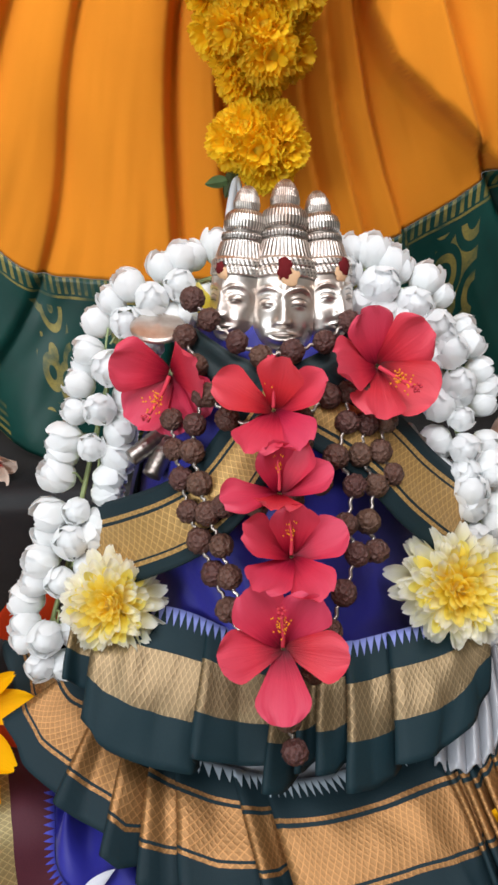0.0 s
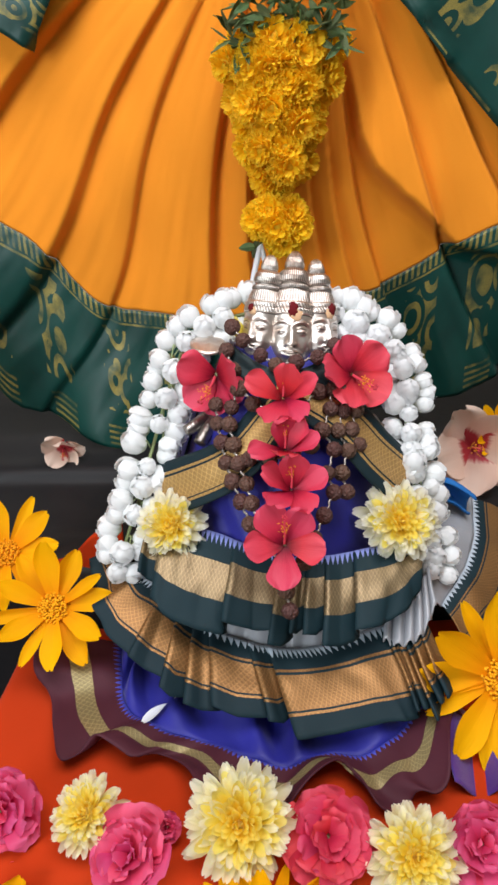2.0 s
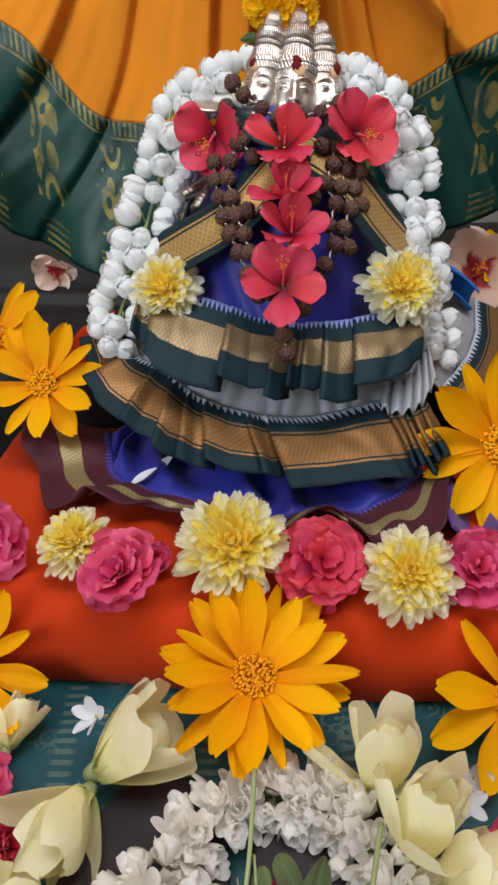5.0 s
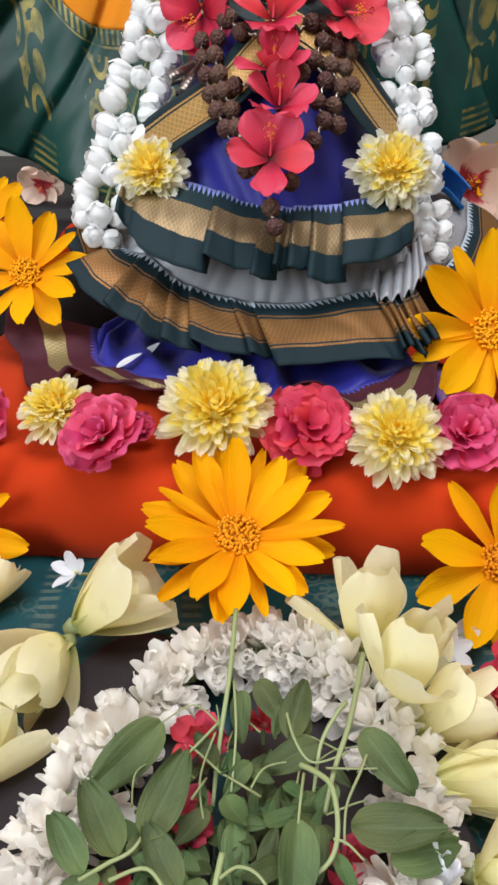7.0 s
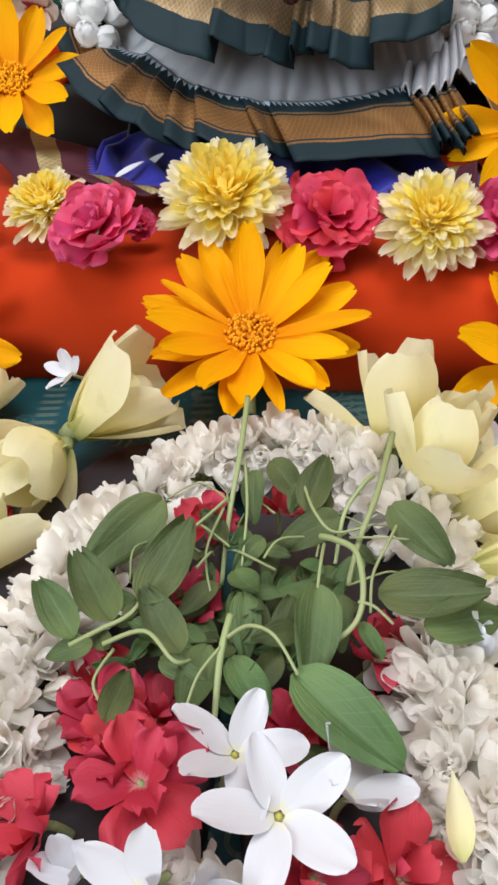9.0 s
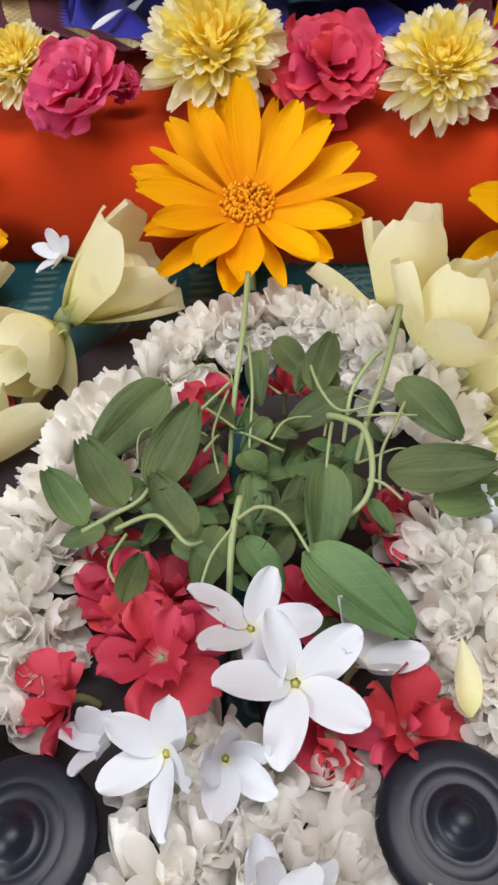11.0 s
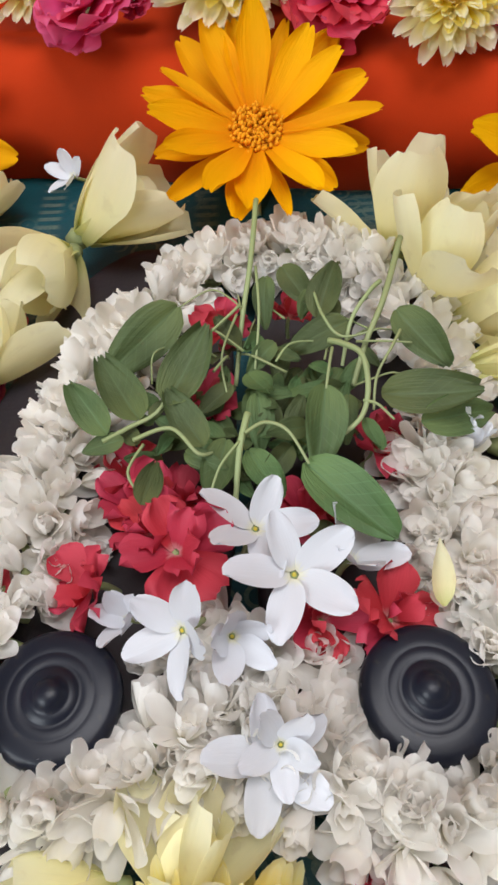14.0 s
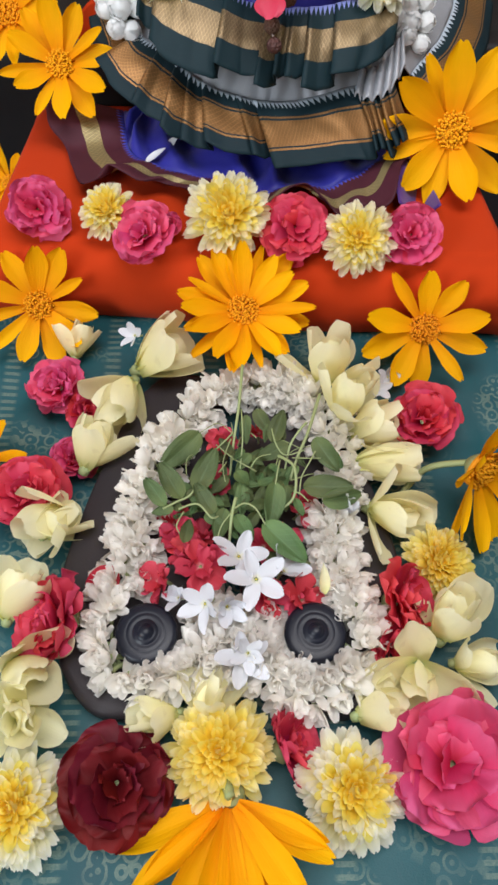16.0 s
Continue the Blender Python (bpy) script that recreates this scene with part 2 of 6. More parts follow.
def bead_mat():
    k = Nodes("rudraksha_seed")
    w = k.n("ShaderNodeTexVoronoi", feature="F1")
    w.inputs["Scale"].default_value = 420.0
    k.put(w.inputs["Vector"], k.n("ShaderNodeTexCoord").outputs["Object"])
    nz = k.noise(350.0, 4.0)
    h = k.math("ADD", w.outputs["Distance"], nz)
    c = k.mix(nz, (0.035, 0.012, 0.009), (0.16, 0.075, 0.055))
    k.bump(h, 1.0, 0.0016)
    return k.done(k.vary(c, 0.15), 0.6, 0.0, 0.4)


M["bead"] = bead_mat()


def wood_mat():
    k = Nodes("black_lacquered_wood")
    sp = k.noise(300.0, 3.0)
    big = k.noise(18.0, 4.0)
    c = k.mix(big, (0.005, 0.006, 0.012), (0.011, 0.013, 0.024))
    c = k.mix(k.ramp(sp, [(0.62, 0.0), (0.75, 1.0)]), c, (0.02, 0.019, 0.02))
    k.bump(k.math("ADD", k.math("MULTIPLY", sp, 0.3), big), 0.15, 0.001)
    return k.done(c, k.math("MULTIPLY_ADD", big, 0.30, 0.22), 0.0, 0.30)


M["wood"] = wood_mat()
M["sole"] = plain_cloth("worn_black_wood", (0.030, 0.024, 0.028), 500.0, 0.55, 0.0, 0.35, 0.3)
M["hib"] = petal_mat("hibiscus_petal", [(0.0, (0.07, 0.0, 0.004)), (0.17, (0.30, 0.003, 0.02)), (0.42, (0.62, 0.028, 0.058)), (1.0, (0.74, 0.075, 0.125))], 0.5, 0.25, 0.06, 0.5)
M["peach"] = petal_mat("faded_hibiscus_petal", [(0.0, (0.35, 0.02, 0.03)), (0.20, (0.45, 0.04, 0.05)), (0.30, (0.84, 0.58, 0.46)), (1.0, (0.88, 0.66, 0.54))], 0.6, 0.3, 0.06, 0.6)
M["mum"] = petal_mat("chrysanthemum_petal", [(0.0, (0.99, 0.76, 0.10)), (0.36, (0.99, 0.85, 0.26)), (0.70, (0.97, 0.93, 0.62)), (1.0, (0.97, 0.95, 0.86))], 0.6, 0.58, 0.03)
M["mum_in"] = petal_mat("chrysanthemum_heart_petal", [(0.0, (1.0, 0.74, 0.06)), (0.5, (1.0, 0.81, 0.10)), (1.0, (1.0, 0.89, 0.28))], 0.6, 0.62, 0.04)
M["mum_pale"] = petal_mat("pale_chrysanthemum_petal", [(0.0, (0.99, 0.77, 0.11)), (0.35, (0.99, 0.85, 0.27)), (0.65, (0.97, 0.92, 0.50)), (1.0, (0.97, 0.94, 0.76))], 0.6, 0.58, 0.03)
M["mum_gold"] = petal_mat("golden_chrysanthemum_petal", [(0.0, (1.0, 0.72, 0.04)), (0.45, (1.0, 0.79, 0.10)), (0.85, (0.99, 0.86, 0.30)), (1.0, (0.98, 0.90, 0.52))], 0.6, 0.55, 0.03)
M["rose"] = petal_mat("magenta_rose_petal", [(0.0, (0.55, 0.010, 0.055)), (0.5, (0.74, 0.055, 0.17)), (1.0, (0.82, 0.13, 0.285))], 0.6, 0.35, 0.1, 0.7, 0.2)
M["rose_red"] = petal_mat("crimson_rose_petal", [(0.0, (0.44, 0.004, 0.03)), (0.5, (0.68, 0.035, 0.085)), (1.0, (0.78, 0.085, 0.14))], 0.6, 0.35, 0.1, 0.7, 0.2)
M["rose_dark"] = petal_mat("dark_red_rose_petal", [(0.0, (0.06, 0.0, 0.004)), (0.5, (0.115, 0.003, 0.008)), (1.0, (0.165, 0.008, 0.016))], 0.6, 0.2, 0.1, 0.5)
M["sun"] = petal_mat("tithonia_petal", [(0.0, (0.90, 0.28, 0.001)), (0.4, (0.95, 0.40, 0.001)), (1.0, (0.97, 0.47, 0.0))], 0.65, 0.26, 0.05, 0.9, 0.22, 0.12)
M["sun_disc"] = petal_mat("tithonia_floret", [(0.0, (0.62, 0.16, 0.003)), (1.0, (0.92, 0.37, 0.005))], 0.6, 0.1, 0.1)
M["mari"] = petal_mat("marigold_petal", [(0.0, (0.97, 0.50, 0.004)), (0.5, (0.99, 0.61, 0.010)), (1.0, (0.99, 0.68, 0.03))], 0.6, 0.42, 0.04, 0.2, 0.03)
M["white"] = petal_mat("white_jasmine_petal", [(0.0, (0.75, 0.80, 0.58)), (0.2, (0.94, 0.95, 0.94)), (1.0, (0.96, 0.97, 0.98))], 0.55, 0.45, 0.02, 0.3, 0.05)
M["tube"] = petal_mat("tuberose_petal", [(0.0, (0.93, 0.90, 0.74)), (0.25, (0.98, 0.95, 0.89)), (1.0, (0.98, 0.96, 0.93))], 0.5, 0.54, 0.03, 0.15, 0.03, 0.2, 0.06)
M["pure"] = petal_mat("crepe_jasmine_petal", [(0.0, (0.78, 0.76, 0.56)), (0.12, (0.72, 0.73, 0.77)), (1.0, (0.74, 0.75, 0.81))], 0.45, 0.25, 0.02, 0.2, 0.05)
M["lotus"] = petal_mat("pale_yellow_champak_petal", [(0.0, (0.68, 0.70, 0.26)), (0.3, (0.95, 0.88, 0.50)), (1.0, (0.95, 0.91, 0.64))], 0.5, 0.44, 0.05, 0.4, 0.10, 0.3, 0.12)
M["nerium"] = petal_mat("red_oleander_petal", [(0.0, (0.7, 0.3, 0.3)), (0.15, (0.52, 0.03, 0.055)), (1.0, (0.62, 0.058, 0.095))], 0.55, 0.25, 0.06, 0.5)
M["leaf"] = petal_mat("basil_leaf", [(0.0, (0.165, 0.225, 0.077)), (0.5, (0.098, 0.148, 0.055)), (1.0, (0.114, 0.170, 0.062))], 0.55, 0.22, 0.34, 0.9, 0.45, 0.35, 0.25, (0.13, 0.20, 0.085))
M["stem"] = petal_mat("pale_green_stem", [(0.0, (0.30, 0.35, 0.15)), (1.0, (0.38, 0.44, 0.22))], 0.5, 0.1, 0.12)
M["stamen"] = plain_cloth("yellow_pollen", (0.75, 0.28, 0.02), 900.0, 0.8, 0.0)
M["pistil"] = plain_cloth("crimson_pistil", (0.62, 0.05, 0.08), 900.0, 0.6, 0.0)
M["straw"] = plain_cloth("white_ribbon", (0.75, 0.76, 0.8), 900.0, 0.5, 0.0)
M["blue_stripe"] = border_cloth("blue_and_white_cloth", (0.02, 0.17, 0.52), (0.6, 0.64, 0.68), [(0.0, "g"), (0.012, "gold"), (0.016, "g"), (0.02, "gold"), (0.03, "g")], 0.0)

# ---- mesh helpers ----
R = random.Random(7)


def mesh_of(name, verts, faces, mats, uvs=None, idx=None, smooth=True):
    me = bpy.data.meshes.new(name)
    me.from_pydata([tuple(v) for v in verts], [], faces)
    for m in (mats if isinstance(mats, (list, tuple)) else [mats]):
        me.materials.append(m)
    if uvs:
        lay = me.uv_layers.new(name="UVMap")
        for lp in me.loops:
            lay.data[lp.index].uv = uvs[lp.vertex_index]
    if idx:
        me.polygons.foreach_set("material_index", idx)
    if smooth:
        me.polygons.foreach_set("use_smooth", [True] * len(me.polygons))
    me.update()
    return me


def grid(name, fn, nu, nv, mat, uvfn=None, thick=0.0, close=False):
    """A sheet fn(u, v) over 0..1 x 0..1; thick gives it a back face, laid along its normals."""
    pts = [[Vector(fn(i / nu, j / nv)) for i in range(nu + 1)] for j in range(nv + 1)]
    verts = [p for row in pts for p in row]
    uvs = [(uvfn or (lambda a, b: (a, b)))(i / nu, j / nv) for j in range(nv + 1) for i in range(nu + 1)]
    w = nu + 1
    faces = [(j * w + i, j * w + i + 1, (j + 1) * w + i + 1, (j + 1) * w + i) for j in range(nv) for i in range(nu)]
    if thick:
        me = mesh_of(name, verts, faces, mat, uvs)
        ns = [v.normal.copy() for v in me.vertices]
        bpy.data.meshes.remove(me)
        k = len(verts)
        verts = verts + [v - n * thick for v, n in zip(verts, ns)]
        uvs = uvs + uvs
        rim = [j * w for j in range(nv, -1, -1)] + [i for i in range(1, w)] + [j * w + nu for j in range(1, nv + 1)] + [nv * w + i for i in range(nu - 1, 0, -1)]
        faces = faces + [tuple(k + q for q in reversed(f)) for f in faces]
        faces += [(rim[(i + 1) % len(rim)], rim[i], rim[i] + k, rim[(i + 1) % len(rim)] + k) for i in range(len(rim))]
    return mesh_of(name, verts, faces, mat, uvs)


def lathe(name, prof, n, mat, uv=True, bump=None):
    """Turned round z. prof: (radius, height); bump(angle, t) scales the radius."""
    verts, uvs = [], []
    for j, (r, z) in enumerate(prof):
        for i in range(n):
            a = 2 * math.pi * i / n
            f = bump(a, j / (len(prof) - 1)) if bump else 1.0
            verts.append((r * f * math.cos(a), r * f * math.sin(a), z))
            uvs.append((i / n, j / (len(prof) - 1)))
    faces = [(j * n + i, j * n + (i + 1) % n, (j + 1) * n + (i + 1) % n, (j + 1) * n + i) for j in range(len(prof) - 1) for i in range(n)]
    faces += [tuple(range(n - 1, -1, -1)), tuple((len(prof) - 1) * n + i for i in range(n))]
    return mesh_of(name, verts, faces, mat, uvs)


def tube(name, pts, rad, mat, n=7, taper=1.0):
    """A round stem along a smooth curve through pts."""
    P = [Vector(p) for p in pts]
    path = []
    for i in range(len(P) - 1):
        a, b, c, d = P[max(i - 1, 0)], P[i], P[i + 1], P[min(i + 2, len(P) - 1)]
        for s in range(6):
            t = s / 6
            path.append(0.5 * (2 * b + (c - a) * t + (2 * a - 5 * b + 4 * c - d) * t * t + (3 * b - a - 3 * c + d) * t ** 3))
    path.append(P[-1])
    verts, uvs, faces = [], [], []
    for i, p in enumerate(path):
        d = (path[min(i + 1, len(path) - 1)] - path[max(i - 1, 0)]).normalized()
        q = d.to_track_quat("Z", "Y")
        r = rad * (1 + (taper - 1) * i / (len(path) - 1))
        for k in range(n):
            a = 2 * math.pi * k / n
            verts.append(p + q @ Vector((r * math.cos(a), r * math.sin(a), 0)))
            uvs.append((k / n, i / len(path)))
    for i in range(len(path) - 1):
        for k in range(n):
            faces.append((i * n + k, i * n + (k + 1) % n, (i + 1) * n + (k + 1) % n, (i + 1) * n + k))
    faces += [tuple(range(n - 1, -1, -1)), tuple((len(path) - 1) * n + k for k in range(n))]
    return mesh_of(name, verts, faces, mat, uvs)


def petal(name, L, W, mat, shape="round", cup=0.0, curl=0.0, ruffle=0.0, notch=0.0, seed=0, nu=6, nv=8, fold=0.0, base=0.15):
    """A petal from the origin along +Y, face up: cup lifts its sides, curl its tip, ruffle waves its rim."""
    rr = random.Random(seed)
    ph = [rr.uniform(0, 6.28) for _ in range(4)]

    def width(v):
        if shape == "round":
            w = base * (1 - v) ** 2 + math.sin(math.pi * min(1, v ** 0.75) * 0.80) ** 0.8 * (1 - max(0, v - 0.82) ** 2 * 9)
        elif shape == "point":
            w = base * (1 - v) + math.sin(math.pi * 0.955 * v ** 0.85) ** 0.8 * (1 - 0.25 * v)
        elif shape == "oblong":
            w = base + (1 - base) * min(1, v * 1.7) ** 0.8 * (1 - max(0, v - 0.62) ** 2 * 5.6)
        elif shape == "egg":
            w = base * (1 - v) ** 1.5 + math.sin(math.pi * min(1.0, v ** 0.82 * 0.94 + 0.01)) ** 0.62 * (1 - 0.12 * v)
        elif shape == "fan":
            w = base + (1 - base) * min(1, v * 1.45) ** 0.85 * (1 - max(0, v - 0.70) ** 2 * 6.5)
        elif shape == "strap":
            w = base + (1 - base) * min(1, v * 2.2) ** 0.7 * (1 - max(0, v - 0.78) ** 2 * 13)
        else:
            w = base + (1 - base) * math.sin(math.pi * (v * 0.86 + 0.08))
        return max(0.03, w)

    def fn(a, v):
        s = 2 * a - 1
        x = s * W / 2 * width(v)
        y = L * v * (1 - 0.06 * abs(s) ** 2 * v) - notch * L * max(0, 1 - abs(s) * 3) * max(0, v - 0.8) * 5
        z = cup * W * s * s * width(v) * (0.4 + 0.6 * v) + curl * L * v * v
        z += ruffle * W * v * v * (math.sin(s * 5 + ph[0]) * 0.6 + math.sin(s * 9 + v * 4 + ph[1]) * 0.4) * (0.3 + abs(s))
        z -= fold * W * max(0, 1 - abs(s) * 3)
        return (x, y, z)

    return grid(name, fn, nu, nv, mat)


def join(name, items, mats):
    """One mesh out of (mesh, matrix) pairs; each keeps the index of its material in mats."""
    verts, faces, uvs, idx = [], [], [], []
    for me, m in items:
        k = len(verts)
        verts += [m @ v.co for v in me.vertices]
        u = [(0, 0)] * len(me.vertices)
        if me.uv_layers:
            for lp in me.loops:
                u[lp.vertex_index] = tuple(me.uv_layers[0].data[lp.index].uv)
        uvs += u
        for p in me.polygons:
            faces.append(tuple(k + q for q in p.vertices))
            idx.append(mats.index(me.materials[p.material_index]))
    return mesh_of(name, verts, faces, mats, uvs, idx)


def bloom(name, items, mats):
    """One grown-together flower: (mesh, matrix, k) items, whose first k vertices all meet in one point at the heart."""
    verts, faces, uvs, idx = [Vector((0, 0, 0))], [], [(0.5, 0.0)], []
    for me, m, hub in items:
        at = []
        u = [(0, 0)] * len(me.vertices)
        if me.uv_layers:
            for lp in me.loops:
                u[lp.vertex_index] = tuple(me.uv_layers[0].data[lp.index].uv)
        for v in me.vertices:
            if v.index < hub:
                at.append(0)
            else:
                at.append(len(verts))
                verts.append(m @ v.co)
                uvs.append(u[v.index])
        for p in me.polygons:
            f = tuple(dict.fromkeys(at[q] for q in p.vertices))
            if len(f) > 2:
                faces.append(f)
                idx.append(mats.index(me.materials[p.material_index]))
    return mesh_of(name, verts, faces, mats, uvs, idx)


def thing(name, m=None, label="", category="", group="", kind=""):
    ob = new(name)
    ob.empty_display_size = 0.01
    ob.matrix_world = m if m is not None else Matrix()
    return tagged(ob, label, category, group, kind)


def part(name, me, parent, m=None, label=""):
    ob = new(name, me)
    ob.parent = parent
    ob.matrix_basis = m if m is not None else Matrix()
    if label:
        ob["label"] = label
    return ob


def solo(name, me, label="", category="", group="", kind="", m=None):
    ob = new(name, me)
    if m is not None:
        ob.matrix_world = m
    return tagged(ob, label, category, group, kind)


def facing(pos, normal, spin=0.0, scale=1.0):
    """A pose at pos whose +Z looks along normal."""
    q = Vector(normal).to_track_quat("Z", "Y").to_matrix().to_4x4()
    return Matrix.Translation(pos) @ q @ pose(0, 0, 0, 0, 0, spin) @ Matrix.Scale(scale, 4)


def ring(ang, tilt, r=0.0, z=0.0, s=1.0, roll=0.0):
    """Where a petal sits round a flower's axis: its turn, and how far it rises from flat."""
    return pose(0, 0, z, 0, 0, ang) @ pose(0, r, 0, tilt, 0, 0) @ pose(0, 0, 0, 0, roll, 0) @ Matrix.Scale(s, 4)


def lerp_curve(pts, t):
    """A smooth curve through evenly spaced pts, at t in 0..1."""
    f = t * (len(pts) - 1)
    i = min(int(f), len(pts) - 2)
    f -= i
    a, b, c, d = (Vector(pts[max(0, min(len(pts) - 1, i + k))]) for k in (-1, 0, 1, 2))
    return 0.5 * (2 * b + (c - a) * f + (2 * a - 5 * b + 4 * c - d) * f * f + (3 * b - a - 3 * c + d) * f ** 3)


def interp(x, xs, ys):
    return float(np.interp(x, xs, ys))

# ---- the room: an unseen plain shell, added to bounce light and reflect in the silver ----
def slab(name, x0, x1, y0, y1, z0, z1, mat, label, kind="structure", bevel=0.0):
    bm = bmesh.new()
    bmesh.ops.create_cube(bm, size=1.0)
    for v in bm.verts:
        v.co = ((x0 + x1) / 2 + v.co.x * (x1 - x0), (y0 + y1) / 2 + v.co.y * (y1 - y0), (z0 + z1) / 2 + v.co.z * (z1 - z0))
    if bevel:
        bmesh.ops.bevel(bm, geom=bm.edges[:], offset=bevel, segments=3, affect="EDGES")
    me = bpy.data.meshes.new(name)
    bm.to_mesh(me)
    bm.free()
    me.materials.append(mat)
    return solo(name, me, label, kind=kind)


slab("floor", -2.2, 2.2, -2.6, 1.6, -0.80, -0.70, M["floor"], "plain grey floor added out of view")
slab("wall_north", -2.2, 2.2, 1.5, 1.6, -0.70, 2.30, M["wall"], "plain cream wall added out of view behind the shrine")
slab("wall_south", -2.2, 2.2, -2.6, -2.5, -0.70, 2.30, M["wall"], "plain cream wall added out of view, facing the shrine")
slab("wall_west", -2.2, -2.1, -2.5, 1.5, -0.70, 2.30, M["wall"], "plain cream side wall added out of view")
slab("wall_east", 2.1, 2.2, -2.5, 1.5, -0.70, 2.30, M["wall"], "plain cream side wall added out of view")
slab("ceiling", -2.2, 2.2, -2.6, 1.6, 2.30, 2.40, M["wall"], "plain cream ceiling added out of view")

table = slab("altar_table", -0.75, 0.75, -0.70, 0.90, -0.70, 0.10, M["black_cloth"], "altar table draped in black cloth", kind="", bevel=0.01)
tagged(table, category="table")


def step_fn(u, v):
    """The step's black cover: up the front, over the edge and back, with shallow creases."""
    x = -0.70 + 1.40 * u
    prof = [(0.352, 0.10), (0.354, 0.18), (0.358, 0.245), (0.375, 0.262), (0.42, 0.263), (0.49, 0.265), (0.515, 0.268), (0.525, 0.279), (0.545, 0.283), (0.62, 0.284), (0.88, 0.284)]
    y, z = lerp_curve([(p[0], p[1], 0) for p in prof], v)[:2]
    z += 0.005 * noise.noise((x * 7, y * 16, 0.3)) + 0.003 * math.sin(y * 90 + x * 14 + 2 * noise.noise((x * 5, y * 5, 1))) * max(0, noise.noise((x * 4, y * 4, 2)) + 0.3)
    y += 0.008 * noise.noise((x * 6, 3.1, z * 6))
    return (x, y, z)


solo("altar_step", grid("altar_step", step_fn, 120, 60, M["black_cloth"], thick=0.01), "raised step under a creased black cloth", "step")


# ---- the big orange saree behind ----
BX = [-0.60, -0.42, -0.30, -0.274, -0.212, -0.174, -0.144, -0.086, 0.0, 0.153, 0.218, 0.265, 0.40, 0.60]
BZ = [0.66, 0.63, 0.59, 0.564, 0.528, 0.472, 0.451, 0.447, 0.442, 0.462, 0.504, 0.534, 0.58, 0.62]
EX = [-0.60, -0.42, -0.302, -0.279, -0.20, -0.131, 0.0, 0.182, 0.291, 0.42, 0.60]
EZ = [0.48, 0.45, 0.401, 0.335, 0.300, 0.277, 0.272, 0.322, 0.350, 0.42, 0.46]
EDGES = [-1.50, -1.15, -0.85, -0.58, -0.43, -0.19, -0.08, 0.03, 0.12, 0.195, 0.27, 0.46, 0.62, 0.86, 1.15, 1.50]
DEPTHS = [0.030, 0.024, 0.020, 0.012, 0.026, 0.022, 0.012, 0.014, 0.013, 0.015, 0.026, 0.024, 0.028, 0.032, 0.034]


def sari_y(x, z):
    """Flat folds that fall from the waist and spread, each stepping back behind the next."""
    dx, dz = x - 0.05, max(0.06, 0.90 - z)
    r = math.hypot(dx, dz)
    phi = math.atan2(dx, dz) + 0.025 * math.sin(z * 13 + dx * 8) + 0.018 * noise.noise((x * 6, z * 4, 7))
    y = 0.592 + 0.10 * dx * dx
    if EDGES[0] < phi < EDGES[-1]:
        i = max(k for k in range(len(DEPTHS)) if EDGES[k] <= phi)
        t = (phi - EDGES[i]) / (EDGES[i + 1] - EDGES[i])
        rise = 1 - (1 - min(1.0, t / 0.92)) ** 1.7
        fall = max(0.0, (t - 0.92) / 0.08)
        y -= DEPTHS[i] * 0.80 * (rise - fall * fall * (3 - 2 * fall)) * min(1.0, r / 0.30)
    # a slanting flap over a hollow beyond the pleats on one side, a soft ridge on the other
    d = z - interp(x, [0.10, 0.130, 0.145, 0.174, 0.235, 0.42], [0.74, 0.621, 0.593, 0.560, 0.515, 0.44]) + 0.004 * math.sin(x * 60)
    if d > 0 and x > 0.10:
        k = min(1.0, d / 0.007)
        y -= 0.022 * k * k * (3 - 2 * k) * math.exp(-d / 0.14) * min(1.0, (x - 0.10) / 0.04)
    elif x > 0.10:
        k = min(1.0, -d / 0.012)
        y += 0.014 * k * math.exp(d / 0.10) * min(1.0, (x - 0.10) / 0.03)
    d = (z - interp(x, [-0.40, -0.185, -0.130, -0.099, -0.075, -0.02], [0.47, 0.533, 0.574, 0.617, 0.661, 0.80])) * 0.7
    y -= 0.005 * math.exp(-(d / (0.050 if d > 0 else 0.030)) ** 2)
    y += 0.008 * noise.noise((x * 8, z * 5, 0)) + 0.003 * noise.noise((x * 26, z * 12, 4)) + 0.0022 * noise.noise((phi * 22, r * 5, 9)) + 0.0007 * noise.noise((phi * 60, r * 11, 3)) + 0.0014 * noise.noise((phi * 34 + r * 9, r * 6 - phi * 5, 5)) * min(1.0, r / 0.3)
    return y


def sari_bound(x):
    return sum(interp(x + d, BX, BZ) for d in (-0.012, -0.004, 0.004, 0.012)) / 4


def sari_edge(x):
    return sum(interp(x + d, EX, EZ) for d in (-0.012, -0.004, 0.004, 0.012)) / 4


saree = thing("saree", pose(0.05, 0.6, 0.27), "draped orange cotton saree with a dark green zari border", "saree")
INV = pose(-0.05, -0.6, -0.27)


def skirt_fn(u, v):
    x = -0.58 + 1.16 * u
    z = sari_bound(x) + (1.12 - sari_bound(x)) * v
    return INV @ Vector((x, sari_y(x, z), z))


def border_fn(u, v):
    x = -0.58 + 1.16 * u
    zb, ze = sari_bound(x), sari_edge(x)
    z = zb + (ze - zb) * v
    return INV @ Vector((x, sari_y(x, z) - 0.0015 + 0.012 * v * v * math.sin(x * 46), z))


part("skirt", grid("skirt", skirt_fn, 520, 190, M["orange"], thick=0.0015), saree)
part("border", grid("border", border_fn, 420, 40, M["sari_border"], lambda u, v: (1.16 * u, 0.145 * v), thick=0.0015), saree, label="dark green border woven with gold")


